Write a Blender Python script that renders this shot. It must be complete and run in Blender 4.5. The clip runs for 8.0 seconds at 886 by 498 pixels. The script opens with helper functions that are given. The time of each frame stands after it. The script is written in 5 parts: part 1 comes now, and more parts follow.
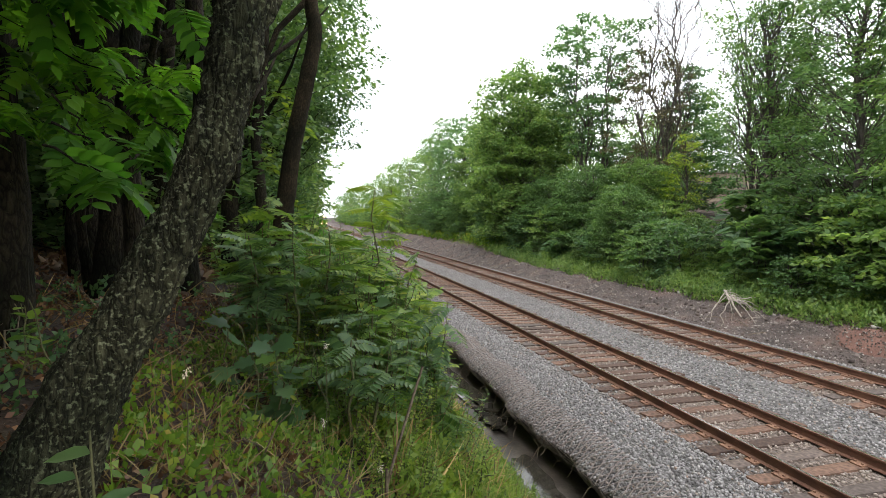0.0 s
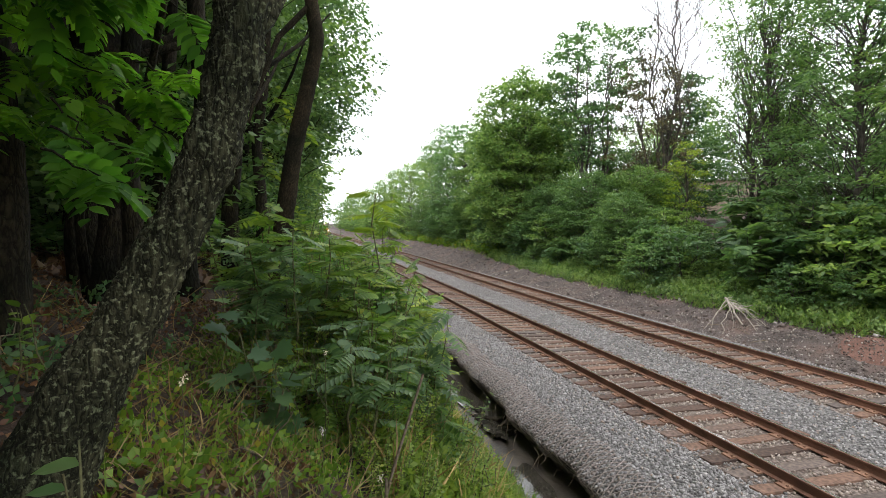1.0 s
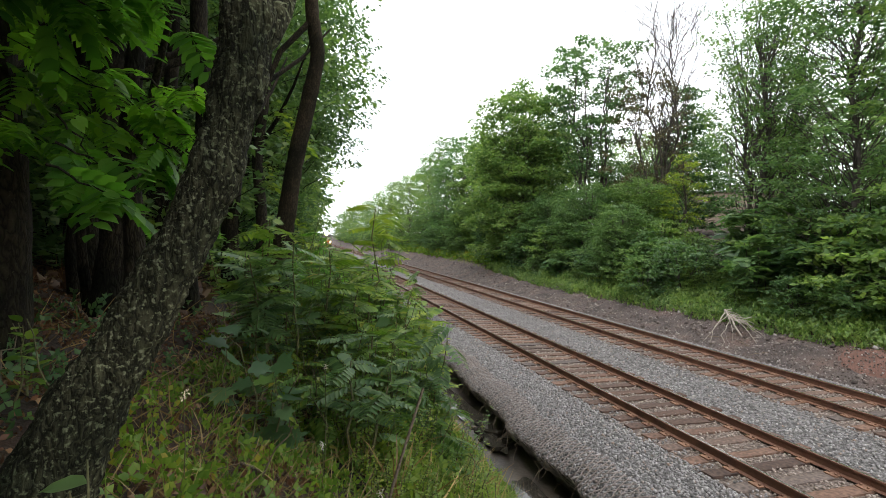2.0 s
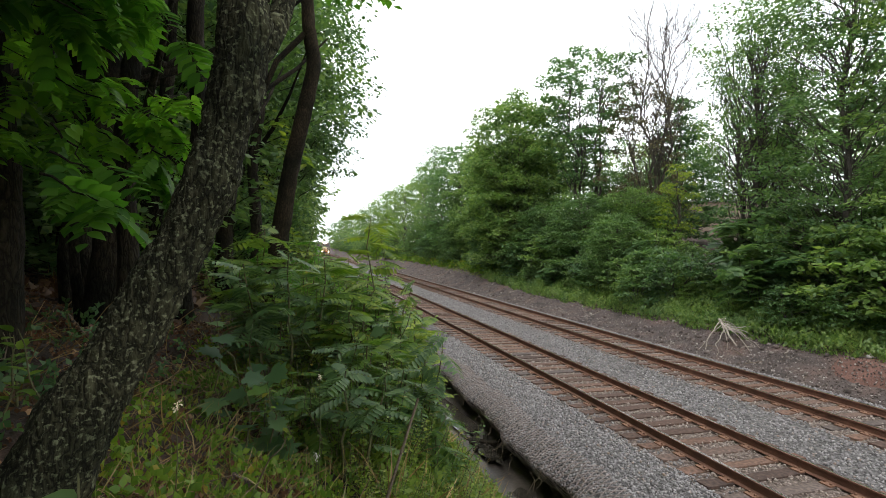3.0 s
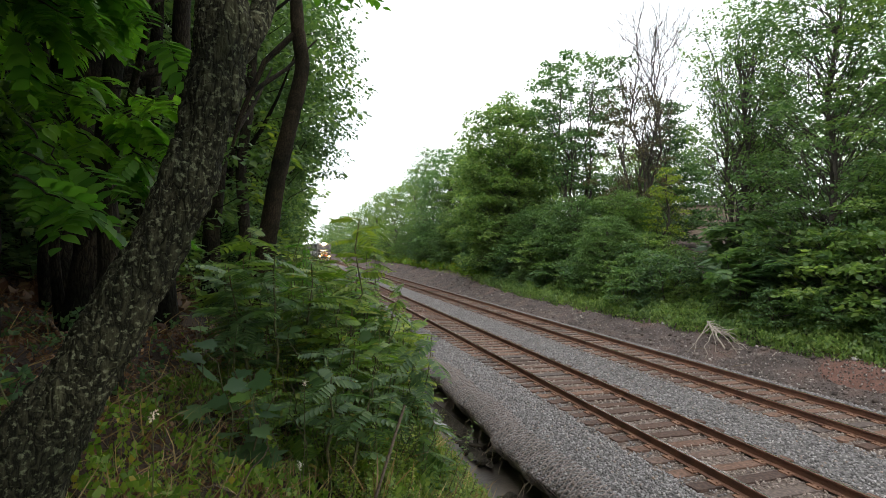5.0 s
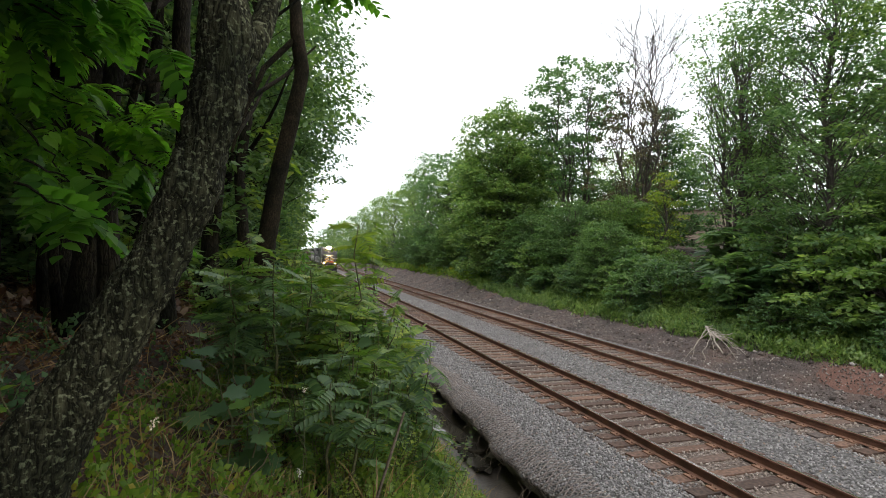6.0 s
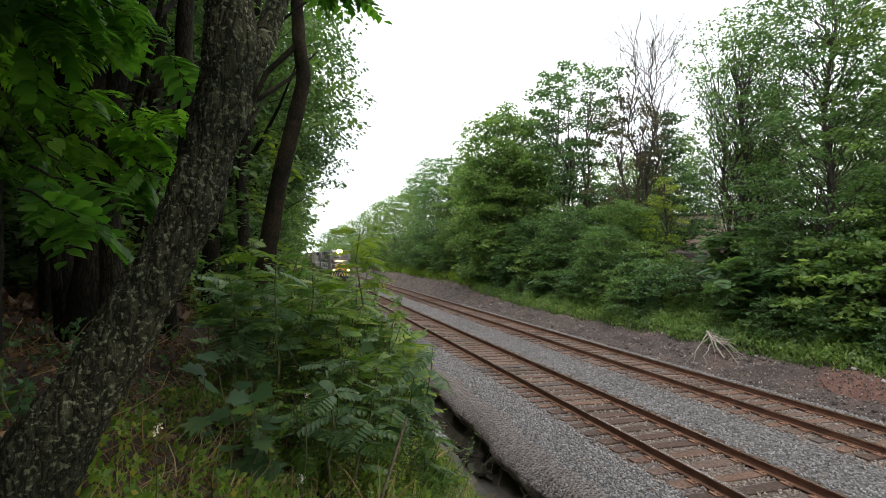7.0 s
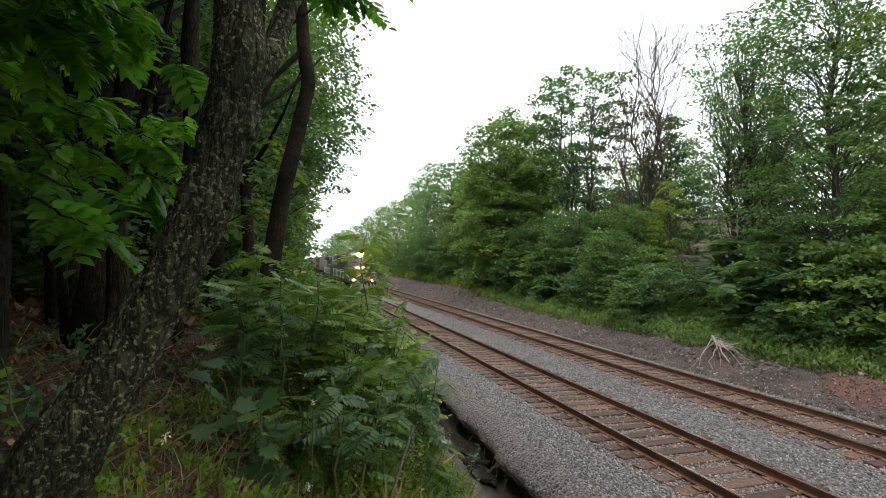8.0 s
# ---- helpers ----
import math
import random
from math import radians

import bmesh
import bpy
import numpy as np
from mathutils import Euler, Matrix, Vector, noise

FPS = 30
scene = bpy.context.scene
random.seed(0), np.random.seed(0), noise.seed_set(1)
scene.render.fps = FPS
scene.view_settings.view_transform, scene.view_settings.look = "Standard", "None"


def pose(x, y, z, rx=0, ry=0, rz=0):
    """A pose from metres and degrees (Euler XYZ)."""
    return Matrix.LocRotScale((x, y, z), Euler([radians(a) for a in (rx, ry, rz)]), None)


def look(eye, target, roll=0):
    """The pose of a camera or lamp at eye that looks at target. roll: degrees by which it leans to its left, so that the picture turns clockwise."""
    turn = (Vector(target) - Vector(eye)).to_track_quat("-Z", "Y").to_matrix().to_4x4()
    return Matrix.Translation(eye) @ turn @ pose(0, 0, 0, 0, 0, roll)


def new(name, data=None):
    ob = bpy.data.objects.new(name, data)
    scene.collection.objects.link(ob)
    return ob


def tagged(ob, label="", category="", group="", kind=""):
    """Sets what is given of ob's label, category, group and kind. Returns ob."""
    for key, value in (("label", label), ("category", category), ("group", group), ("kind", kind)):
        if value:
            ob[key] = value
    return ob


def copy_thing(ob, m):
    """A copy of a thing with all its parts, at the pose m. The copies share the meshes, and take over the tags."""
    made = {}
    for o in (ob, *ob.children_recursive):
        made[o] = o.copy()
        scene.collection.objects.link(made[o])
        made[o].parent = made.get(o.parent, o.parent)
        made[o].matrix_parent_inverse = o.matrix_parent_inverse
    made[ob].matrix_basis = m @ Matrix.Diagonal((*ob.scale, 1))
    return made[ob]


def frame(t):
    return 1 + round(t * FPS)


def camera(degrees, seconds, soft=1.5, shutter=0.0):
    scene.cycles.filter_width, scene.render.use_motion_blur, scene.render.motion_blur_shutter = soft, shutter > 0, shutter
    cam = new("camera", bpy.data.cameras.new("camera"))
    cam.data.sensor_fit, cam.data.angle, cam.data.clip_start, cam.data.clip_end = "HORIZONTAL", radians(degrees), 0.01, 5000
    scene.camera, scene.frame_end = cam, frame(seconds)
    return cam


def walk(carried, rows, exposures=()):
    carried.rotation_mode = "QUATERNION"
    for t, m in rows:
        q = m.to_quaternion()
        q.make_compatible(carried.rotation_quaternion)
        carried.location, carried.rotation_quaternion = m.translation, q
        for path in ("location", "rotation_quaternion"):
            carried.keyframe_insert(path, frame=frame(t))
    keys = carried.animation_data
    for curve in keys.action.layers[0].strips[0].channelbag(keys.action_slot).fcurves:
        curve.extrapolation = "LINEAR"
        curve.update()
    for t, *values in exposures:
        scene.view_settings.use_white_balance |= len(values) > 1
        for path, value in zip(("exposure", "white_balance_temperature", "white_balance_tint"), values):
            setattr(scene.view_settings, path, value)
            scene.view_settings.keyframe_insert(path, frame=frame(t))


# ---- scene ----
cam = camera(82.5, 8.0, soft=0.65)
PATH = [
    (0, (-7.488, 0.089, 3.424), (-6.961, 2.015, 3.313), 0.9),
    (0.5, (-7.498, 0.09, 3.426), (-6.971, 2.017, 3.322), 1.0),
    (1, (-7.486, 0.121, 3.419), (-6.96, 2.048, 3.334), 1.1),
    (1.5, (-7.497, 0.104, 3.431), (-6.971, 2.033, 3.367), 1.1),
    (3, (-7.5, 0.098, 3.443), (-6.953, 2.022, 3.439), 1.2),
    (3.5, (-7.506, 0.109, 3.452), (-6.942, 2.028, 3.449), 1.2),
    (4, (-7.479, 0.136, 3.453), (-6.903, 2.051, 3.445), 1.3),
    (4.5, (-7.462, 0.14, 3.45), (-6.883, 2.055, 3.447), 1.3),
    (6, (-7.476, 0.126, 3.469), (-6.889, 2.038, 3.493), 1.3),
    (6.5, (-7.484, 0.129, 3.472), (-6.894, 2.04, 3.503), 1.3),
    (7, (-7.491, 0.125, 3.476), (-6.906, 2.037, 3.517), 1.3),
    (7.5, (-7.502, 0.129, 3.479), (-6.925, 2.043, 3.529), 1.2),
    (8, (-7.511, 0.135, 3.488), (-6.938, 2.05, 3.547), 1.2),
]
walk(cam, [(t, look(eye, target, roll)) for t, eye, target, roll in PATH], exposures=[(0.0, 0.27), (1.5, 0.14), (3.5, -0.19), (8.0, -0.26)])

# ---- world: bright overcast ----
world = bpy.data.worlds.new("world")
scene.world = world
world.use_nodes = True
wn, wl = world.node_tree.nodes, world.node_tree.links
wn.clear()
w_out = wn.new("ShaderNodeOutputWorld")
w_bg = wn.new("ShaderNodeBackground")
w_sky = wn.new("ShaderNodeTexSky")
w_sky.sky_type, w_sky.sun_disc = "NISHITA", False
w_sky.sun_elevation, w_sky.sun_rotation = radians(55.3), radians(199.4)
w_gain = wn.new("ShaderNodeMix")
w_gain.data_type, w_gain.blend_type = "RGBA", "MULTIPLY"
w_gain.inputs[0].default_value = 1.0
w_gain.inputs[7].default_value = (0.10, 0.10, 0.10, 1)
w_cloud = wn.new("ShaderNodeTexNoise")
w_cloud.inputs["Scale"].default_value = 2.2
w_cloud.inputs["Detail"].default_value = 5.0
w_coord = wn.new("ShaderNodeTexCoord")
w_ramp = wn.new("ShaderNodeValToRGB")
w_ramp.color_ramp.elements[0].position, w_ramp.color_ramp.elements[0].color = 0.3, (0.95, 1.0, 1.06, 1)
w_ramp.color_ramp.elements[1].position, w_ramp.color_ramp.elements[1].color = 0.62, (1.22, 1.23, 1.24, 1)
w_mix = wn.new("ShaderNodeMix")
w_mix.data_type = "RGBA"
w_mix.inputs[0].default_value = 0.88
wl.new(w_coord.outputs["Generated"], w_cloud.inputs["Vector"])
wl.new(w_cloud.outputs["Fac"], w_ramp.inputs["Fac"])
wl.new(w_sky.outputs["Color"], w_gain.inputs[6])
wl.new(w_gain.outputs[2], w_mix.inputs[6])
wl.new(w_ramp.outputs["Color"], w_mix.inputs[7])
wl.new(w_mix.outputs[2], w_bg.inputs["Color"])
w_bg.inputs["Strength"].default_value = 2.1
wl.new(w_bg.outputs[0], w_out.inputs[0])

sun = new("sun", bpy.data.lights.new("sun", "SUN"))
sun.data.energy, sun.data.angle, sun.data.color = 1.5, radians(30), (1.0, 0.96, 0.9)
sun.matrix_world = look((-12, -34, 52), (0, 0, 0))


# ---- materials ----
def node_material(name):
    m = bpy.data.materials.new(name)
    m.use_nodes = True
    nt = m.node_tree
    return m, nt.nodes, nt.links, nt.nodes["Principled BSDF"]


def ramp_node(nodes, stops):
    r = nodes.new("ShaderNodeValToRGB")
    els = r.color_ramp.elements
    while len(els) < len(stops):
        els.new(0.5)
    for e, (p, c) in zip(els, stops):
        e.position, e.color = p, (*c, 1)
    return r


def noise_node(nodes, links, scale, detail=6.0, coord=None):
    n = nodes.new("ShaderNodeTexNoise")
    n.inputs["Scale"].default_value, n.inputs["Detail"].default_value = scale, detail
    if coord is not None:
        links.new(coord, n.inputs["Vector"])
    return n


def mix_colors(nodes, links, fac, a, b, blend="MIX"):
    m = nodes.new("ShaderNodeMix")
    m.data_type, m.blend_type = "RGBA", blend
    for k, v in ((0, fac), (6, a), (7, b)):
        if isinstance(v, (int, float)):
            m.inputs[k].default_value = v
        elif isinstance(v, tuple):
            m.inputs[k].default_value = (*v, 1)
        else:
            links.new(v, m.inputs[k])
    return m.outputs[2]


def add_bump(nodes, links, bsdf, height, strength, distance):
    b = nodes.new("ShaderNodeBump")
    b.inputs["Strength"].default_value, b.inputs["Distance"].default_value = strength, distance
    links.new(height, b.inputs["Height"])
    links.new(b.outputs[0], bsdf.inputs["Normal"])


def rough_material(name, stops, scale, roughness=0.9, bump=0.4, fine=60.0, metallic=0.0, distance=0.02):
    """Two scales of noise over a colour ramp, with fine relief."""
    m, n, l, bsdf = node_material(name)
    pos = n.new("ShaderNodeNewGeometry").outputs["Position"]
    big = noise_node(n, l, scale, 8, pos)
    small = noise_node(n, l, fine, 5, pos)
    r = ramp_node(n, stops)
    l.new(big.outputs["Fac"], r.inputs["Fac"])
    r2 = ramp_node(n, [(0.25, (0.55, 0.55, 0.55)), (0.75, (1.35, 1.35, 1.35))])
    l.new(small.outputs["Fac"], r2.inputs["Fac"])
    l.new(mix_colors(n, l, 1.0, r.outputs[0], r2.outputs[0], "MULTIPLY"), bsdf.inputs["Base Color"])
    bsdf.inputs["Roughness"].default_value, bsdf.inputs["Metallic"].default_value = roughness, metallic
    add_bump(n, l, bsdf, small.outputs["Fac"], bump, distance)
    return m


def piece_material(name, stops, roughness=0.85, spread=0.35, fine=30.0, bump=0.4):
    """Colour by the piece's own random number, with grain."""
    m, n, l, bsdf = node_material(name)
    info = n.new("ShaderNodeObjectInfo")
    geo = n.new("ShaderNodeNewGeometry")
    tex = n.new("ShaderNodeTexCoord")
    add = n.new("ShaderNodeMath")
    add.operation = "ADD"
    l.new(info.outputs["Random"], add.inputs[0])
    l.new(geo.outputs["Random Per Island"], add.inputs[1])
    fr = n.new("ShaderNodeMath")
    fr.operation = "FRACT"
    l.new(add.outputs[0], fr.inputs[0])
    r = ramp_node(n, stops)
    l.new(fr.outputs[0], r.inputs["Fac"])
    small = noise_node(n, l, fine, 6, tex.outputs["Object"])
    r2 = ramp_node(n, [(0.3, (1 - spread,) * 3), (0.7, (1 + spread,) * 3)])
    l.new(small.outputs["Fac"], r2.inputs["Fac"])
    l.new(mix_colors(n, l, 1.0, r.outputs[0], r2.outputs[0], "MULTIPLY"), bsdf.inputs["Base Color"])
    bsdf.inputs["Roughness"].default_value = roughness
    add_bump(n, l, bsdf, small.outputs["Fac"], bump, 0.01)
    return m


def leaf_material(name, stops, translucency=0.35, roughness=0.45, object_spread=0.3):
    """Leaves: colour leaf by leaf and plant by plant, light shining through."""
    m, n, l, bsdf = node_material(name)
    geo = n.new("ShaderNodeNewGeometry")
    info = n.new("ShaderNodeObjectInfo")
    r = ramp_node(n, stops)
    l.new(geo.outputs["Random Per Island"], r.inputs["Fac"])
    patch = noise_node(n, l, 0.55, 3, geo.outputs["Position"])
    rp = ramp_node(n, [(0.3, (0.72, 0.78, 0.8)), (0.7, (1.25, 1.2, 1.0))])
    l.new(patch.outputs["Fac"], rp.inputs["Fac"])
    ro = ramp_node(n, [(0.0, (1 - object_spread, 1 - object_spread * 0.7, 1 - object_spread * 0.3)), (1.0, (1 + object_spread, 1 + object_spread * 0.7, 1.0))])
    l.new(info.outputs["Random"], ro.inputs["Fac"])
    c = mix_colors(n, l, 1.0, r.outputs[0], rp.outputs[0], "MULTIPLY")
    c = mix_colors(n, l, 1.0, c, ro.outputs[0], "MULTIPLY")
    l.new(c, bsdf.inputs["Base Color"])
    bsdf.inputs["Roughness"].default_value = roughness
    bsdf.inputs["Specular IOR Level"].default_value = 0.42
    tr = n.new("ShaderNodeBsdfTranslucent")
    l.new(mix_colors(n, l, 1.0, c, (1.5, 1.6, 0.85), "MULTIPLY"), tr.inputs["Color"])
    mx = n.new("ShaderNodeMixShader")
    mx.inputs[0].default_value = translucency
    l.new(bsdf.outputs[0], mx.inputs[1])
    l.new(tr.outputs[0], mx.inputs[2])
    l.new(mx.outputs[0], n["Material Output"].inputs["Surface"])
    return m


def bark_material(name, dark, mid, pale, lichen, ridge=18.0, amount=0.52):
    """Ridged bark with lichen flecks."""
    m, n, l, bsdf = node_material(name)
    tex = n.new("ShaderNodeTexCoord")
    mp = n.new("ShaderNodeMapping")
    mp.inputs["Scale"].default_value = (1.0, 1.0, 0.33)
    l.new(tex.outputs["Object"], mp.inputs["Vector"])
    v = n.new("ShaderNodeTexVoronoi")
    v.feature = "DISTANCE_TO_EDGE"
    v.inputs["Scale"].default_value = ridge
    warp = noise_node(n, l, ridge * 0.7, 5, mp.outputs[0])
    wv = mix_colors(n, l, 0.12, mp.outputs[0], warp.outputs["Color"])
    l.new(wv, v.inputs["Vector"])
    r = ramp_node(n, [(0.0, dark), (0.12, mid), (0.5, pale)])
    l.new(v.outputs["Distance"], r.inputs["Fac"])
    fleck = noise_node(n, l, ridge * 2.3, 8, tex.outputs["Object"])
    fr = ramp_node(n, [(amount, (0, 0, 0)), (amount + 0.09, (1, 1, 1))])
    l.new(fleck.outputs["Fac"], fr.inputs["Fac"])
    wide = noise_node(n, l, 2.2, 4, tex.outputs["Object"])
    wr = ramp_node(n, [(0.35, (0.3, 0.36, 0.26)), (0.65, (1.35, 1.28, 1.1))])
    l.new(wide.outputs["Fac"], wr.inputs["Fac"])
    c = mix_colors(n, l, fr.outputs[0], r.outputs[0], lichen)
    l.new(mix_colors(n, l, 1.0, c, wr.outputs[0], "MULTIPLY"), bsdf.inputs["Base Color"])
    bsdf.inputs["Roughness"].default_value = 0.95
    bsdf.inputs["Specular IOR Level"].default_value = 0.2
    add_bump(n, l, bsdf, v.outputs["Distance"], 0.9, 0.03)
    return m


M_GROUND = rough_material("forest_soil", [(0.35, (0.018, 0.011, 0.007)), (0.55, (0.05, 0.028, 0.017)), (0.72, (0.038, 0.036, 0.016))], 1.3, bump=0.9, fine=45)
M_VERGE = rough_material("verge_soil", [(0.3, (0.038, 0.029, 0.027)), (0.5, (0.098, 0.076, 0.07)), (0.74, (0.15, 0.092, 0.074))], 0.8, bump=1.0, fine=32, distance=0.05)
M_CLAY = rough_material("red_clay", [(0.3, (0.12, 0.058, 0.045)), (0.7, (0.20, 0.105, 0.08))], 2.0, bump=0.9, fine=40)
M_MUD = rough_material("wet_mud", [(0.35, (0.035, 0.028, 0.022)), (0.65, (0.085, 0.07, 0.055))], 2.2, roughness=0.45, bump=0.5, fine=25)
M_WATER = rough_material("ditch_water", [(0.3, (0.030, 0.026, 0.020)), (0.7, (0.05, 0.045, 0.036))], 1.5, roughness=0.06, bump=0.03, fine=6)
M_STONE = piece_material("ballast_stone", [(0.0, (0.10, 0.094, 0.094)), (0.35, (0.19, 0.179, 0.178)), (0.7, (0.27, 0.257, 0.256)), (0.93, (0.38, 0.365, 0.36)), (1.0, (0.26, 0.19, 0.15))], 0.9, 0.25)
M_RUBBLE = piece_material("verge_stone", [(0.0, (0.05, 0.038, 0.034)), (0.5, (0.13, 0.10, 0.088)), (0.85, (0.22, 0.185, 0.17)), (1.0, (0.45, 0.41, 0.38))], 0.9, 0.3)
M_STONE_RUST = piece_material("rusty_stone", [(0.0, (0.17, 0.13, 0.11)), (0.5, (0.29, 0.235, 0.2)), (1.0, (0.37, 0.32, 0.28))], 0.9, 0.3)
M_TIE = piece_material("creosoted_tie", [(0.0, (0.060, 0.038, 0.030)), (0.35, (0.115, 0.066, 0.047)), (0.75, (0.165, 0.096, 0.067)), (0.9, (0.085, 0.068, 0.061)), (1.0, (0.125, 0.094, 0.08))], 0.9, 0.5, 14, 0.8)
M_RUST = rough_material("rail_rust", [(0.3, (0.095, 0.043, 0.027)), (0.7, (0.18, 0.085, 0.051))], 3.0, roughness=0.75, bump=0.2, fine=80)
M_PLATE = rough_material("plate_rust", [(0.3, (0.17, 0.085, 0.052)), (0.7, (0.27, 0.15, 0.095))], 6.0, roughness=0.85, bump=0.3, fine=60)
M_RAILTOP = rough_material("worn_rail_head", [(0.3, (0.36, 0.31, 0.29)), (0.7, (0.55, 0.50, 0.48))], 2.0, roughness=0.26, bump=0.05, fine=60, metallic=0.8)
M_WIRE = rough_material("mesh_wire", [(0.3, (0.20, 0.165, 0.15)), (0.7, (0.32, 0.27, 0.245))], 5, roughness=0.7, bump=0.2)
M_BARK = bark_material("lichen_bark", (0.008, 0.008, 0.005), (0.036, 0.036, 0.023), (0.085, 0.086, 0.055), (0.17, 0.185, 0.13), 26, 0.55)
M_BARK2 = bark_material("brown_bark", (0.012, 0.009, 0.006), (0.035, 0.026, 0.017), (0.07, 0.052, 0.034), (0.085, 0.08, 0.05), 40, 0.62)
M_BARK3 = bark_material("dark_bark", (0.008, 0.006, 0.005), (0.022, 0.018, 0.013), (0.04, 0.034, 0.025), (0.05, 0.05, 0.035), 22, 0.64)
M_BARKFAR = rough_material("grey_bark", [(0.3, (0.05, 0.042, 0.034)), (0.7, (0.11, 0.095, 0.08))], 3, bump=0.4)
M_DEAD = rough_material("bleached_wood", [(0.3, (0.28, 0.24, 0.2)), (0.7, (0.45, 0.40, 0.34))], 4, bump=0.4)
M_TWIG = rough_material("dead_twig", [(0.3, (0.12, 0.09, 0.06)), (0.7, (0.22, 0.17, 0.12))], 6, bump=0.3)
M_LEAF_A = leaf_material("leaf_mid_green", [(0.0, (0.080, 0.146, 0.064)), (0.5, (0.132, 0.215, 0.092)), (1.0, (0.21, 0.295, 0.132))], 0.5, 0.45)
M_LEAF_B = leaf_material("leaf_deep_green", [(0.0, (0.056, 0.114, 0.050)), (0.5, (0.092, 0.168, 0.070)), (1.0, (0.15, 0.232, 0.098))], 0.42, 0.45)
M_LEAF_Y = leaf_material("leaf_yellow_green", [(0.0, (0.10, 0.16, 0.028)), (0.5, (0.16, 0.24, 0.042)), (1.0, (0.24, 0.30, 0.058))], 0.45)
M_LEAF_R = leaf_material("leaf_brownish", [(0.0, (0.075, 0.065, 0.035)), (0.5, (0.11, 0.088, 0.05)), (1.0, (0.13, 0.12, 0.055))], 0.2)
M_LEAF_N = leaf_material("leaf_bright_shade", [(0.0, (0.050, 0.14, 0.018)), (0.5, (0.095, 0.225, 0.028)), (1.0, (0.15, 0.30, 0.042))], 0.58)
M_LEAF_W = leaf_material("weed_leaf", [(0.0, (0.060, 0.125, 0.020)), (0.5, (0.108, 0.195, 0.030)), (0.93, (0.165, 0.245, 0.040)), (1.0, (0.28, 0.23, 0.05))], 0.38)
M_GRASS = leaf_material("grass_blade", [(0.0, (0.11, 0.18, 0.038)), (0.6, (0.18, 0.26, 0.06)), (0.88, (0.22, 0.25, 0.085)), (1.0, (0.34, 0.28, 0.13))], 0.4)
M_LITTER = leaf_material("leaf_litter", [(0.0, (0.055, 0.022, 0.013)), (0.5, (0.14, 0.062, 0.034)), (1.0, (0.25, 0.14, 0.075))], 0.1)
M_STRAW = leaf_material("dry_straw", [(0.0, (0.16, 0.10, 0.045)), (0.5, (0.28, 0.19, 0.09)), (1.0, (0.38, 0.29, 0.15))], 0.2)
M_STEM = rough_material("green_stem", [(0.3, (0.07, 0.085, 0.03)), (0.7, (0.13, 0.11, 0.05))], 6, bump=0.2)
M_PETAL = leaf_material("pale_petal", [(0.0, (0.55, 0.45, 0.5)), (1.0, (0.75, 0.7, 0.72))], 0.3)
M_WALL = rough_material("tan_masonry", [(0.3, (0.24, 0.19, 0.145)), (0.7, (0.33, 0.27, 0.215))], 0.4, bump=0.3, fine=8)
M_ROOFEDGE = rough_material("roof_edge_metal", [(0.3, (0.3, 0.28, 0.26)), (0.7, (0.4, 0.38, 0.36))], 1.0)
M_WINDOW = rough_material("dark_window", [(0.3, (0.02, 0.016, 0.014)), (0.7, (0.05, 0.035, 0.03))], 1.0, roughness=0.4, bump=0.02)
M_FRAME = rough_material("brown_frame", [(0.3, (0.16, 0.10, 0.08)), (0.7, (0.22, 0.15, 0.12))], 1.0)
M_BLUE = rough_material("blue_plastic", [(0.3, (0.03, 0.25, 0.5)), (0.7, (0.05, 0.35, 0.6))], 6, roughness=0.4)
M_LOCO = rough_material("loco_dark_paint", [(0.3, (0.02, 0.02, 0.021)), (0.7, (0.045, 0.042, 0.04))], 1.5, roughness=0.45, bump=0.05)
M_LOCOGREY = rough_material("loco_grey_paint", [(0.3, (0.05, 0.05, 0.05)), (0.7, (0.09, 0.088, 0.085))], 1.2, roughness=0.5, bump=0.05)
M_WHITE = rough_material("white_paint", [(0.3, (0.62, 0.62, 0.6)), (0.7, (0.78, 0.78, 0.76))], 2, roughness=0.5, bump=0.05)
M_YELLOW = rough_material("yellow_paint", [(0.3, (0.62, 0.38, 0.03)), (0.7, (0.75, 0.5, 0.05))], 2, roughness=0.5, bump=0.05)
M_ORANGE = rough_material("orange_paint", [(0.3, (0.30, 0.065, 0.02)), (0.7, (0.4, 0.11, 0.03))], 2, roughness=0.5, bump=0.05)
M_STEEL = rough_material("dirty_steel", [(0.3, (0.05, 0.042, 0.036)), (0.7, (0.1, 0.08, 0.065))], 2, roughness=0.7, bump=0.2)
M_CARGREY = rough_material("hopper_paint", [(0.3, (0.2, 0.19, 0.18)), (0.7, (0.3, 0.28, 0.25))], 0.8, roughness=0.7, bump=0.1)
M_CARBROWN = rough_material("boxcar_paint", [(0.3, (0.13, 0.06, 0.04)), (0.7, (0.19, 0.09, 0.06))], 0.8, roughness=0.7, bump=0.1)


def lamp_material(name, color, strength):
    m, n, l, bsdf = node_material(name)
    bsdf.inputs["Base Color"].default_value = (0.9, 0.85, 0.7, 1)
    bsdf.inputs["Emission Color"].default_value = (*color, 1)
    bsdf.inputs["Emission Strength"].default_value = strength
    return m


M_LAMP = lamp_material("headlight_glow", (1.0, 0.72, 0.36), 300.0)
M_DITCH = lamp_material("ditch_light_glow", (1.0, 0.58, 0.18), 70.0)


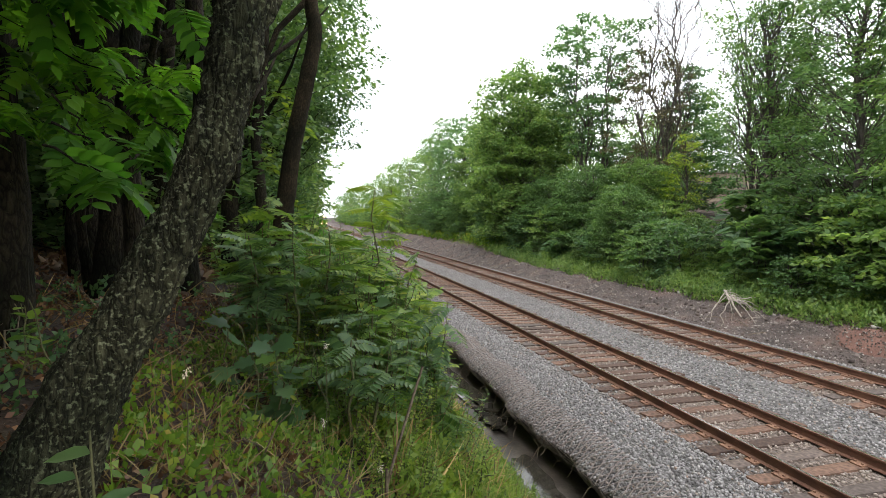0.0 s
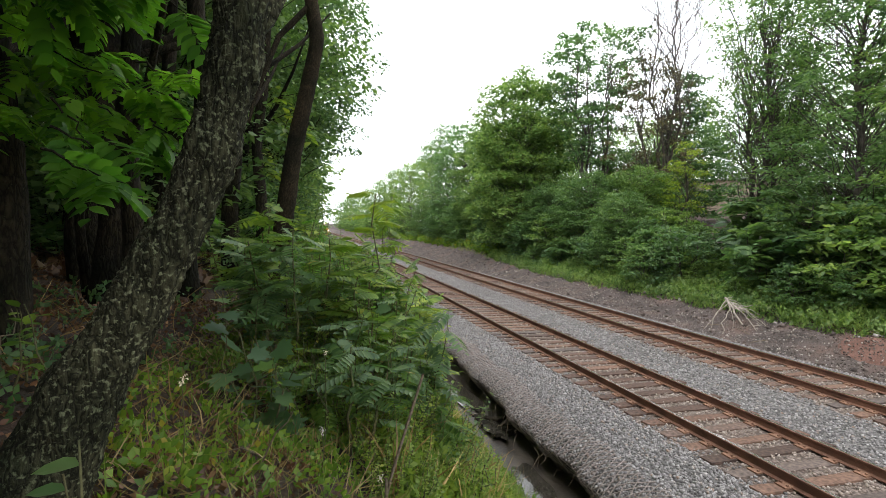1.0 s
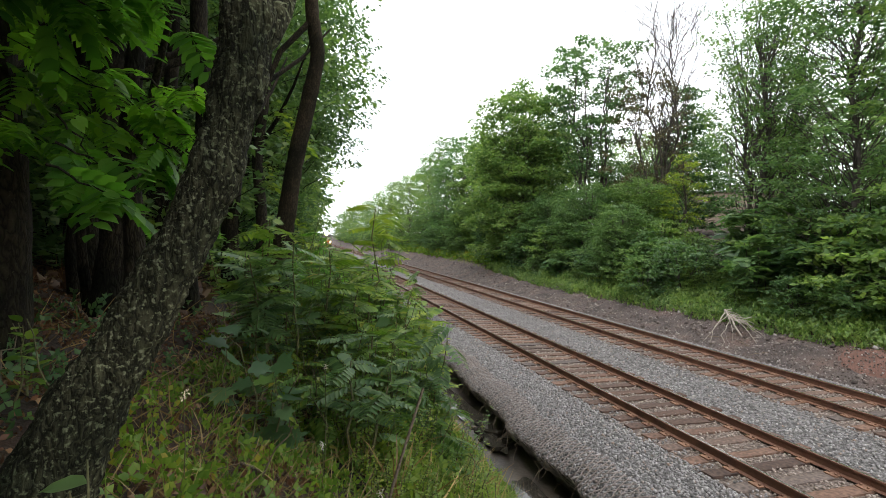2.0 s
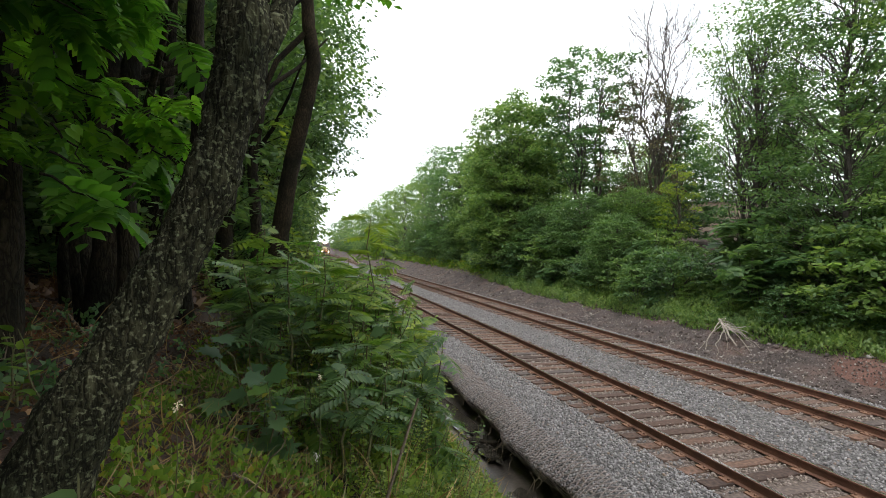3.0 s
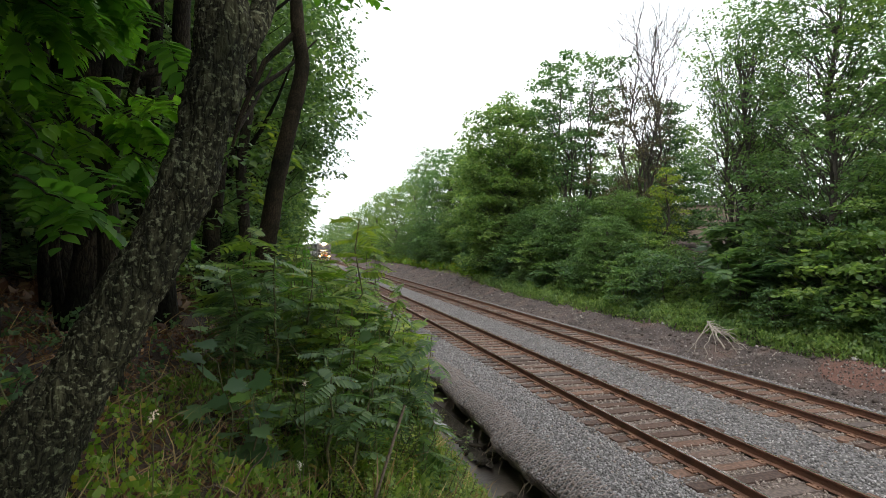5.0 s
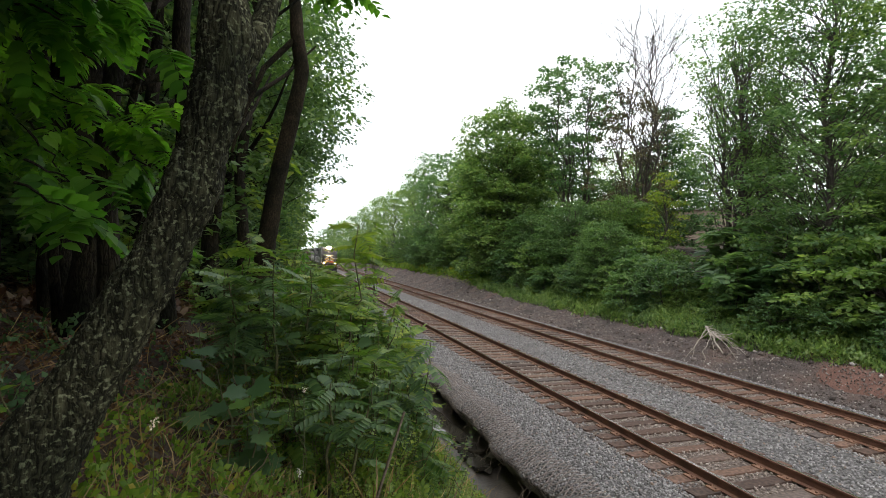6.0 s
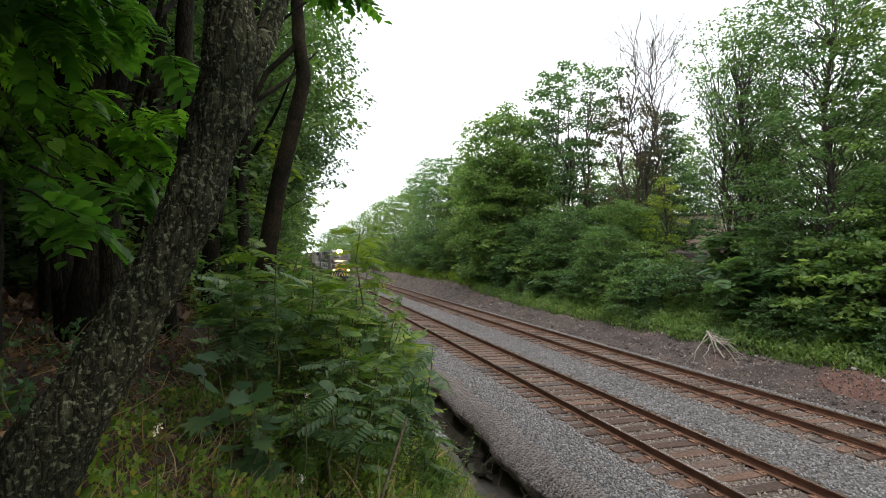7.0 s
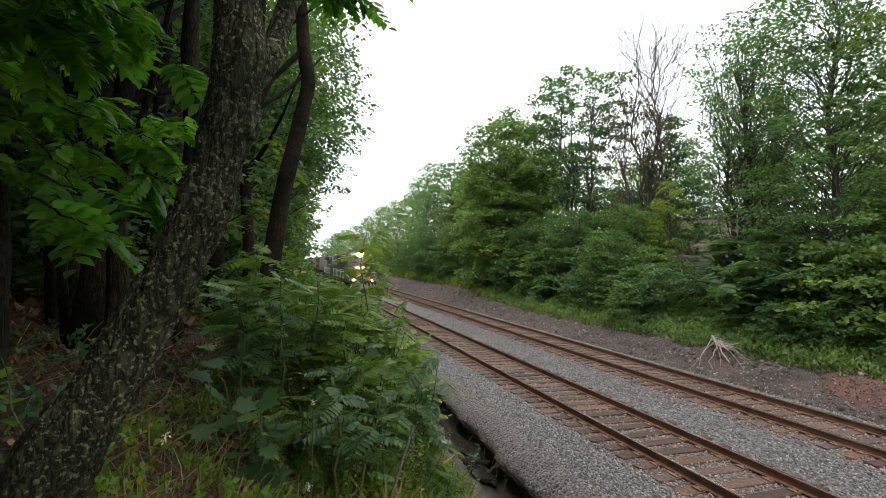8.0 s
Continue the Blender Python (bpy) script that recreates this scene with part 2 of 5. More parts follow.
# ---- mesh helpers ----
def mesh_object(name, verts, faces, material, parent=None, label="", smooth=False):
    me = bpy.data.meshes.new(name)
    if isinstance(faces, np.ndarray):
        nf, k = faces.shape
        me.vertices.add(len(verts))
        me.vertices.foreach_set("co", np.ascontiguousarray(verts, np.float32).ravel())
        me.loops.add(nf * k)
        me.loops.foreach_set("vertex_index", np.ascontiguousarray(faces, np.int32).ravel())
        me.polygons.add(nf)
        me.polygons.foreach_set("loop_start", np.arange(0, nf * k, k, dtype=np.int32))
        me.update(calc_edges=True)
    else:
        me.from_pydata(verts, [], faces)
        me.update()
    if smooth:
        me.polygons.foreach_set("use_smooth", [True] * len(me.polygons))
    me.materials.append(material)
    ob = new(name, me)
    if parent is not None:
        ob.parent = parent
    if label:
        ob["label"] = label
    return ob


def part(name, bm, material, parent, label=""):
    me = bpy.data.meshes.new(name)
    bm.to_mesh(me)
    bm.free()
    me.materials.append(material)
    ob = new(name, me)
    ob.parent = parent
    if label:
        ob["label"] = label
    return ob


def box(bm, cx, cy, cz, sx, sy, sz, bevel=0.0, turn=None):
    r = bmesh.ops.create_cube(bm, size=1.0)
    m = Matrix.Translation((cx, cy, cz)) @ (turn or Matrix()) @ Matrix.Diagonal((sx, sy, sz, 1))
    bmesh.ops.transform(bm, matrix=m, verts=r["verts"])
    if bevel:
        es = list({e for v in r["verts"] for e in v.link_edges})
        bmesh.ops.bevel(bm, geom=es, offset=bevel, segments=1, affect="EDGES")
    return bm


def cyl(bm, p, axis, radius, length, seg=12, radius2=None):
    r = bmesh.ops.create_cone(bm, cap_ends=True, segments=seg, radius1=radius, radius2=radius if radius2 is None else radius2, depth=length)
    q = Vector((0, 0, 1)).rotation_difference(Vector(axis)).to_matrix().to_4x4()
    bmesh.ops.transform(bm, matrix=Matrix.Translation(p) @ q, verts=r["verts"])
    return bm


class Tubes:
    """Collects tapered tubes for one mesh."""

    def __init__(self):
        self.v, self.f, self.n = [], [], 0

    def add(self, pts, radii, seg=6, lump=0.0, rng=None):
        pts = np.asarray(pts, float)
        tan = np.gradient(pts, axis=0)
        tan /= np.linalg.norm(tan, axis=1)[:, None] + 1e-9
        ref = np.array([0.31, 0.95, 0.05]) if abs(tan[0][1]) < 0.8 else np.array([1.0, 0.1, 0.0])
        a = np.cross(tan, ref)
        a /= np.linalg.norm(a, axis=1)[:, None] + 1e-9
        b = np.cross(tan, a)
        ang = np.linspace(0, 2 * np.pi, seg, endpoint=False)
        k = len(pts)
        rr = np.asarray(radii, float)[:, None] * np.ones(seg)
        if lump and rng is not None:
            rr = rr * (1 + lump * rng.uniform(-1, 1, (k, seg)))
        ring = pts[:, None] + rr[..., None] * (np.cos(ang)[None, :, None] * a[:, None] + np.sin(ang)[None, :, None] * b[:, None])
        self.v.append(ring.reshape(-1, 3))
        i = np.arange(k - 1)[:, None] * seg
        j = np.arange(seg)[None]
        jn = (j + 1) % seg
        q = np.stack([i + j, i + jn, i + seg + jn, i + seg + j], -1).reshape(-1, 4) + self.n
        self.f.append(q)
        self.n += k * seg

    def build(self, name, material, parent=None, label="", smooth=True):
        return mesh_object(name, np.concatenate(self.v), np.concatenate(self.f), material, parent, label, smooth)


# leaf outlines: x across, y along, z fold
LEAF2 = (np.array([(0, 0, 0), (-0.32, 0.45, 0.08), (0, 1, 0), (0.32, 0.45, 0.08)]), np.array([(0, 2, 1), (0, 3, 2)]))
LEAF6 = (
    np.array([(0, 0, 0), (-0.22, 0.22, 0.06), (-0.28, 0.5, 0.07), (-0.14, 0.8, 0.03), (0, 1, -0.06), (0.14, 0.8, 0.03), (0.28, 0.5, 0.07), (0.22, 0.22, 0.06), (0, 0.5, 0.0)]),
    np.array([(8, 0, 7), (8, 7, 6), (8, 6, 5), (8, 5, 4), (8, 4, 3), (8, 3, 2), (8, 2, 1), (8, 1, 0)]),
)
LEAF4 = (
    np.array([(0, 0, 0), (-0.19, 0.3, 0.05), (-0.17, 0.65, 0.04), (0, 1, -0.05), (0.17, 0.65, 0.04), (0.19, 0.3, 0.05)]),
    np.array([(0, 3, 2), (0, 2, 1), (0, 5, 4), (0, 4, 3)]),
)
_lob = [(0, 0), (-0.25, -0.05), (-0.5, 0.1), (-0.36, 0.28), (-0.62, 0.5), (-0.34, 0.55), (-0.28, 0.8), (-0.12, 0.75), (0, 1.05), (0.12, 0.75), (0.28, 0.8), (0.34, 0.55), (0.62, 0.5), (0.36, 0.28), (0.5, 0.1), (0.25, -0.05)]
LOBED = (np.array([(x, y, 0.1 * abs(x) - 0.1 * max(0, y - 0.5)) for x, y in _lob] + [(0, 0.4, 0)]), np.array([(16, i, (i + 1) % 16) for i in range(16)]))
BLADE = (np.array([(-0.012, 0, 0), (0.012, 0, 0), (-0.011, 0.4, 0.05), (0.011, 0.4, 0.05), (-0.007, 0.75, 0.2), (0.007, 0.75, 0.2), (0, 1, 0.42)]), np.array([(0, 1, 3), (0, 3, 2), (2, 3, 5), (2, 5, 4), (4, 5, 6)]))


def pinnate(pairs=7, width=0.26, droop=0.25, leaflet=LEAF2):
    """A frond of paired leaflets along a drooping rib, of unit length."""
    vs, fs, n = [], [], 0
    lv, lf = leaflet
    for i in range(pairs * 2 + 1):
        s = (i // 2 + 1) / (pairs + 0.6)
        side = 0 if i == pairs * 2 else (-1 if i % 2 else 1)
        size = width * (0.75 + 0.5 * math.sin(math.pi * min(s, 0.95)))
        a = side * 1.15
        c, sn = math.cos(a), math.sin(a)
        p = lv * size
        q = np.stack([p[:, 0] * c + p[:, 1] * sn, -p[:, 0] * sn + p[:, 1] * c, p[:, 2] - 0.35 * np.abs(p[:, 1] * sn)], 1)
        q += np.array([0, s * 0.92, -droop * s * s])
        vs.append(q)
        fs.append(lf + n)
        n += len(q)
    rib = np.array([(-0.006, 0, 0), (0.006, 0, 0), (0.004, 0.5, -droop * 0.28), (-0.004, 0.5, -droop * 0.28), (0.002, 0.93, -droop), (-0.002, 0.93, -droop)])
    vs.append(rib)
    fs.append(np.array([(0, 1, 2), (0, 2, 3), (3, 2, 4), (3, 4, 5)]) + n)
    return np.concatenate(vs), np.concatenate(fs)


FROND_FAR = pinnate(6, 0.34, 0.3)
FROND = pinnate(7, 0.3, 0.3, LEAF4)
FROND_FINE = pinnate(10, 0.22, 0.3, LEAF4)
FROND_NEAR = pinnate(5, 0.38, 0.4, (LEAF6[0] * (1.1, 1, 1), LEAF6[1]))


def frames_from(dirs, rng, roll=0.6, up=(0, 0, 1)):
    """Turns whose y lies along dirs and whose z leans upwards."""
    d = dirs / (np.linalg.norm(dirs, axis=1)[:, None] + 1e-9)
    u = np.array(up) + rng.normal(0, roll, d.shape)
    x = np.cross(d, u)
    x /= np.linalg.norm(x, axis=1)[:, None] + 1e-9
    z = np.cross(x, d)
    return np.stack([x, d, z], -1)


def scatter(shape, pos, turns, sizes):
    """Verts and faces of many copies of one outline."""
    v, f = shape
    n, k = len(pos), len(v)
    vv = np.einsum("nij,kj->nki", turns, v) * np.asarray(sizes)[:, None, None] + pos[:, None]
    ff = f[None] + (np.arange(n) * k)[:, None, None]
    return vv.reshape(-1, 3), ff.reshape(-1, f.shape[1])


def merge(*sets):
    vs, fs, n = [], [], 0
    for v, f in sets:
        vs.append(v)
        fs.append(f + n)
        n += len(v)
    return np.concatenate(vs), np.concatenate(fs)


# ---- terrain ----
GX = [-500, -60, -30, -14, -9.5, -8.2, -7.4, -6.6, -5.8, -5.0, -4.4, -4.08, -3.4, -2.7, -2.0, 6.0, 6.9, 8.0, 9.2, 11, 14, 20, 30, 60, 500]
GZ = [8, 6, 4.6, 3.2, 2.5, 2.2, 1.82, 1.3, 0.58, -0.25, -0.82, -1.03, -1.10, -1.10, -1.3, -0.9, -0.42, -0.22, 0.12, 1.0, 2.2, 3.6, 4.6, 6, 8]


def gz(x, y):
    z = np.interp(x, GX, GZ)
    w = np.clip((np.abs(np.asarray(x) - 1.9) - 5.6) / 2.5, 0.12, 1.0)
    bumps = 0.16 * np.sin(x * 1.3 + y * 0.7) * np.sin(y * 0.9 - x * 0.4) + 0.09 * np.sin(x * 3.1 - y * 2.3) + 0.05 * np.sin(x * 5.7 + y * 6.1)
    far_rise = np.clip((np.asarray(y) - 34.0) / 20.0, 0, 1) * np.clip((np.asarray(x) - 7.0) / 2.2, 0, 1) * 0.75
    return z + bumps * w * 0.8 + far_rise


def build_ground():
    xs = np.concatenate([np.linspace(-500, -40, 14), np.linspace(-36, -12, 30), np.linspace(-11.7, -2.8, 75), np.linspace(-2, 5.5, 6), np.linspace(6, 16, 60), np.linspace(17, 60, 40), np.linspace(80, 500, 12)])
    ys = np.concatenate([np.linspace(-300, -12, 12), np.linspace(-10, 30, 190), np.linspace(31, 90, 90), np.linspace(95, 400, 60), np.linspace(450, 2500, 14)])
    X, Y = np.meshgrid(xs, ys)
    Z = gz(X, Y)
    v = np.stack([X, Y, Z], -1).reshape(-1, 3)
    nx, ny = len(xs), len(ys)
    i = np.arange(ny - 1)[:, None] * nx + np.arange(nx - 1)[None]
    f = np.stack([i, i + 1, i + nx + 1, i + nx], -1).reshape(-1, 4)
    ob = mesh_object("ground", v, f, M_GROUND, smooth=True)
    ob.data.materials.append(M_VERGE)
    ob.data.materials.append(M_MUD)
    cx = v[f].mean(1)[:, 0]
    ob.data.polygons.foreach_set("material_index", np.where((cx > 5.5) & (cx < 9.6), 1, np.where((cx > -4.25) & (cx < 5.5), 2, 0)).astype(np.int32))
    tagged(ob, "uneven earth banks with leaf litter beside the railway", "ground", kind="structure")


build_ground()

# ballast bed with a steep netted side towards the ditch
BED_X = [-2.55, -2.86, -3.12, -2.78, -1.38, -0.85, 0.85, 1.45, 3.1, 3.7, 5.4, 6.0, 6.5, 7.6]
BED_Z = [-1.35, -0.82, -0.56, -0.37, -0.225, -0.215, -0.215, -0.225, -0.225, -0.215, -0.215, -0.225, -0.27, -0.75]


def bed_z(x):
    return np.interp(x, BED_X[2:], BED_Z[2:])


def edge_wobble(y):
    return 0.09 * np.sin(y * 0.55) + 0.06 * np.sin(y * 1.7 + 1) + 0.035 * np.sin(y * 4.3) + 0.025 * np.sin(y * 9.1 + 2) + 0.02 * np.sin(y * 17.3)


def build_bed():
    ys = np.concatenate([np.arange(-12, 40, 0.1), np.arange(40, 120, 2.0), np.linspace(125, 1500, 30)])
    v, f = [], []
    k = len(BED_X)
    for y in ys:
        for x, z in zip(BED_X, BED_Z):
            v.append((x + (edge_wobble(y) if x < -2.0 else 0.0), y, z))
    for a in range(len(ys) - 1):
        for b in range(k - 1):
            f.append((a * k + b, a * k + b + 1, (a + 1) * k + b + 1, (a + 1) * k + b))
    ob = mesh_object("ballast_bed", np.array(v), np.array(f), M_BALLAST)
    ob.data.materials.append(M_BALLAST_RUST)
    ob.data.materials.append(M_MUD)
    ob.data.polygons.foreach_set("material_index", [1 if i % (k - 1) in (4, 5, 8, 9, 10) else 2 if i % (k - 1) < 2 else 0 for i in range(len(f))])
    return tagged(ob, "grey crushed-stone ballast bed with a steep netted side", "ballast", kind="structure")


def ballast_material(name, stops):
    m, n, l, bsdf = node_material(name)
    pos = n.new("ShaderNodeNewGeometry").outputs["Position"]
    vo = n.new("ShaderNodeTexVoronoi")
    vo.inputs["Scale"].default_value = 19.0
    l.new(pos, vo.inputs["Vector"])
    sep = n.new("ShaderNodeSeparateColor")
    l.new(vo.outputs["Color"], sep.inputs[0])
    r = ramp_node(n, stops)
    l.new(sep.outputs[0], r.inputs["Fac"])
    wide = noise_node(n, l, 0.5, 5, pos)
    wr = ramp_node(n, [(0.3, (0.8, 0.78, 0.77)), (0.7, (1.15, 1.15, 1.16))])
    l.new(wide.outputs["Fac"], wr.inputs["Fac"])
    # Colour darkens outwards from each stone's centre, painting shade into the gaps.
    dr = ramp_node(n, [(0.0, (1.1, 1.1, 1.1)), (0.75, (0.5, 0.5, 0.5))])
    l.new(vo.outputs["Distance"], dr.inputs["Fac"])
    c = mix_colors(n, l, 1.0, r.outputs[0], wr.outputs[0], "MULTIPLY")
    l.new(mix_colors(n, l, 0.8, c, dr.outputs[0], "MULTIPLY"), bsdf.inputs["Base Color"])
    bsdf.inputs["Roughness"].default_value = 0.92
    b = n.new("ShaderNodeBump")
    b.invert = True
    b.inputs["Strength"].default_value, b.inputs["Distance"].default_value = 1.0, 0.05
    l.new(vo.outputs["Distance"], b.inputs["Height"])
    l.new(b.outputs[0], bsdf.inputs["Normal"])
    return m


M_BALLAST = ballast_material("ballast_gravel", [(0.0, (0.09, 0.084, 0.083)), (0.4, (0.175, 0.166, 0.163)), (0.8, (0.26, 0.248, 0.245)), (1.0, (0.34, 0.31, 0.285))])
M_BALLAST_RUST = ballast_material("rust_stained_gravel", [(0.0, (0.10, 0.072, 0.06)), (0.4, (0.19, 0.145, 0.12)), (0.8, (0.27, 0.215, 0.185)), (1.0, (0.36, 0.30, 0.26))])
build_bed()

OCTA = (np.array([(1, 0, 0), (-1, 0, 0), (0, 1, 0), (0, -1, 0), (0.2, 0.1, 0.8), (-0.1, 0.1, -0.8)], float), np.array([(0, 2, 4), (2, 1, 4), (1, 3, 4), (3, 0, 4), (2, 0, 5), (1, 2, 5), (3, 1, 5), (0, 3, 5)]))


def random_turns(n, rng):
    q = rng.normal(size=(n, 4))
    q /= np.linalg.norm(q, axis=1)[:, None]
    w, x, y, z = q.T
    return np.stack([np.stack([1 - 2 * (y * y + z * z), 2 * (x * y - z * w), 2 * (x * z + y * w)], -1), np.stack([2 * (x * y + z * w), 1 - 2 * (x * x + z * z), 2 * (y * z - x * w)], -1), np.stack([2 * (x * z - y * w), 2 * (y * z + x * w), 1 - 2 * (x * x + y * y)], -1)], -2)


def heap_z(x, y):
    """Height of the reddish heap of earth on the verge."""
    r2 = ((x - 9.0) / 1.15) ** 2 + ((y - 10.4) / 2.0) ** 2
    return 0.26 * np.clip(1 - r2, 0, 1) ** 1.3


def build_stones():
    rng = np.random.default_rng(5)
    n = 52000
    y = 3.5 + 36 * rng.random(n) ** 1.6
    x = rng.uniform(-3.08, 7.0, n)
    z = bed_z(x)
    x = x + edge_wobble(y) * np.clip((-1.38 - x) / 1.4, 0, 1)
    keep = ~((np.abs(x) < 1.34) & (rng.random(n) < 0.35)) & ~((np.abs(x - 4.555) < 1.34) & (rng.random(n) < 0.35))
    s = rng.uniform(0.018, 0.04, n)
    on_tie = ((np.abs(x) < 1.3) | (np.abs(x - 4.555) < 1.3)) & (np.abs((y + 0.9) % 0.505 - 0.2525) > 0.12)
    keep &= ~on_tie
    pos = np.stack([x, y, z + s * 0.3], 1)[keep]
    s = s[keep]
    # the shoulder towards the ditch, thickly covered
    m = 13000
    y = 4.0 + 16 * rng.random(m) ** 1.4
    x = rng.uniform(-3.13, -1.3, m)
    q = rng.uniform(0.016, 0.036, m)
    pos = np.concatenate([pos, np.stack([x + edge_wobble(y) * np.clip((-1.38 - x) / 1.4, 0, 1), y, bed_z(x) + q * 0.3], 1)])
    s = np.concatenate([s, q])
    rusty = (np.abs(pos[:, 0]) < 0.95) | (np.abs(pos[:, 0] - 4.555) < 1.3)
    for name, sel, mat, lb in (("ballast_stones", ~rusty, M_STONE, "loose grey crushed stones beside the tracks"), ("stained_stones", rusty, M_STONE_RUST, "rust-stained crushed stones between the rails")):
        v, f = scatter(OCTA, pos[sel], random_turns(int(sel.sum()), rng), s[sel])
        tagged(mesh_object(name, v, f, mat), lb, "stones", kind="stuff")
    # rubble on the muddy verge
    n = 26000
    y = 4 + 75 * rng.random(n) ** 1.5
    x = rng.uniform(6.6, 9.8, n)
    s = rng.uniform(0.01, 0.038, n) * (1 + 2.2 * (rng.random(n) < 0.03))
    pos = np.stack([x, y, gz(x, y) + heap_z(x, y) + s * 0.3], 1)
    v, f = scatter(OCTA, pos, random_turns(n, rng), s)
    tagged(mesh_object("verge_rubble", v, f, M_RUBBLE), "reddish-grey rubble scattered on the bare earth verge", "rubble", kind="stuff")


build_stones()


def build_netting():
    """Wire netting over the side of the bed: two families of slanting wires."""
    tb = Tubes()
    prof_x, prof_z = [-2.92, -3.06, -3.14, -2.79, -2.45], [-0.86, -0.70, -0.55, -0.34, -0.28]
    arc = np.linspace(0, 4, 11)
    for fam in (-1, 1):
        for y0 in np.arange(4.0, 24.0, 0.13):
            pts = []
            for a in arc:
                y = y0 + fam * a * 0.17
                pts.append((np.interp(a, range(5), prof_x) + edge_wobble(y) - 0.022, y, np.interp(a, range(5), prof_z) + 0.018))
            tb.add(pts, [0.009] * len(arc), 3)
    tagged(tb.build("wire_netting", M_WIRE), "rusty wire netting holding the ballast side", "netting", kind="structure")


build_netting()


def build_puddles():
    rng = np.random.default_rng(9)
    for (x, y, a, b) in ((-3.68, 7.8, 0.36, 0.95), (-3.42, 13.0, 0.3, 1.7), (-3.45, 17.8, 0.3, 1.9), (-3.4, 10.4, 0.2, 0.5)):
        n = 40
        ang = np.linspace(0, 2 * np.pi, n, endpoint=False)
        r = 1 + 0.18 * np.sin(3 * ang + rng.random() * 6) + 0.1 * np.sin(7 * ang + rng.random() * 6)
        v = [(x + a * r[i] * math.cos(ang[i]), y + b * r[i] * math.sin(ang[i]), -1.015) for i in range(n)]
        ob = mesh_object("puddle", v, [tuple(range(n))], M_WATER)
        tagged(ob, "still muddy ditch water reflecting the pale sky", "water", group="ditch puddles", kind="structure")


build_puddles()


# ---- tracks ----
def rail_mesh(y0, y1):
    prof = [(-0.07, -0.178), (0.07, -0.178), (0.07, -0.166), (0.012, -0.148), (0.010, -0.045), (0.036, -0.034), (0.037, -0.008), (0.026, 0.0), (-0.026, 0.0), (-0.037, -0.008), (-0.036, -0.034), (-0.010, -0.045), (-0.012, -0.148), (-0.07, -0.166)]
    ys = np.linspace(y0, y1, 30)
    k = len(prof)
    v = [(x, y, z) for y in ys for x, z in prof]
    f = [(a * k + b, a * k + (b + 1) % k, (a + 1) * k + (b + 1) % k, (a + 1) * k + b) for a in range(len(ys) - 1) for b in range(k)]
    me = bpy.data.meshes.new("rail")
    me.from_pydata(v, [], f)
    me.materials.append(M_RUST)
    me.materials.append(M_RAILTOP)
    for i, p in enumerate(me.polygons):
        p.material_index = 1 if i % k in (7,) else 0
    me.update()
    return me


RAIL = rail_mesh(-14, 1500)


def tie_mesh(seed):
    rng = random.Random(seed)
    bm = bmesh.new()
    box(bm, 0, 0, -0.09, 2.62, 0.225, 0.17)
    bmesh.ops.subdivide_edges(bm, edges=[e for e in bm.edges if abs((e.verts[0].co - e.verts[1].co).x) > 1], cuts=3)
    for v in bm.verts:
        v.co += Vector((rng.uniform(-0.02, 0.02), rng.uniform(-0.012, 0.012), rng.uniform(-0.012, 0.004)))
    me = bpy.data.meshes.new("tie")
    bm.to_mesh(me)
    bm.free()
    me.materials.append(M_TIE)
    return me


TIES = [tie_mesh(i) for i in range(6)]


def plate_mesh():
    bm = bmesh.new()
    box(bm, 0, 0, 0, 0.36, 0.185, 0.022)
    for dx, dy in ((-0.1, 0.06), (0.1, -0.06), (0.12, 0.06), (-0.12, -0.06)):
        box(bm, dx, dy, 0.022, 0.028, 0.028, 0.03)
    me = bpy.data.meshes.new("tie_plate")
    bm.to_mesh(me)
    bm.free()
    me.materials.append(M_PLATE)
    return me


PLATE = plate_mesh()


def build_track(cx, seed):
    rng = random.Random(seed)
    track = new("railway_track")
    track.location = (cx, 0, 0)
    tagged(track, "rusty railway track on worn wooden ties in gravel", "railway track", group="parallel tracks")
    for s in (-1, 1):
        ob = new("rail", RAIL)
        ob.parent = track
        ob.location.x = s * 0.7525
        ob["label"] = "rusty brown steel rail with a worn bright head"
    for i in range(250):
        y = -6 + i * 0.505
        ob = new("tie", TIES[rng.randrange(6)])
        ob.parent = track
        ob.location = (rng.uniform(-0.04, 0.04), y + rng.uniform(-0.03, 0.03), -0.172 + rng.uniform(-0.012, 0.006))
        ob.rotation_euler = (0, rng.uniform(-0.006, 0.006), rng.uniform(-0.025, 0.025))
        if i < 74:
            for side in (-1, 1):
                pl = new("tie_plate", PLATE)
                pl.parent = track
                pl.location = (side * 0.7525, ob.location.y, ob.location.z + 0.006)
    v0 = np.array([(-1.31, -0.11, -0.15), (1.31, -0.11, -0.15), (1.31, 0.11, -0.15), (-1.31, 0.11, -0.15), (-1.31, -0.11, 0), (1.31, -0.11, 0), (1.31, 0.11, 0), (-1.31, 0.11, 0)])
    f0 = np.array([(4, 5, 6, 7), (0, 1, 5, 4), (1, 2, 6, 5), (2, 3, 7, 6), (3, 0, 4, 7)])
    m = 500
    pos = np.stack([np.zeros(m), 120.25 + 0.505 * np.arange(m), np.full(m, -0.172)], 1)
    v, f = scatter((v0, f0), pos, np.repeat(np.eye(3)[None], m, 0), np.ones(m))
    ob = mesh_object("far_ties", v, f, M_TIE, track)
    ob["kind"] = "stuff"


build_track(0.0, 1)
build_track(4.555, 2)


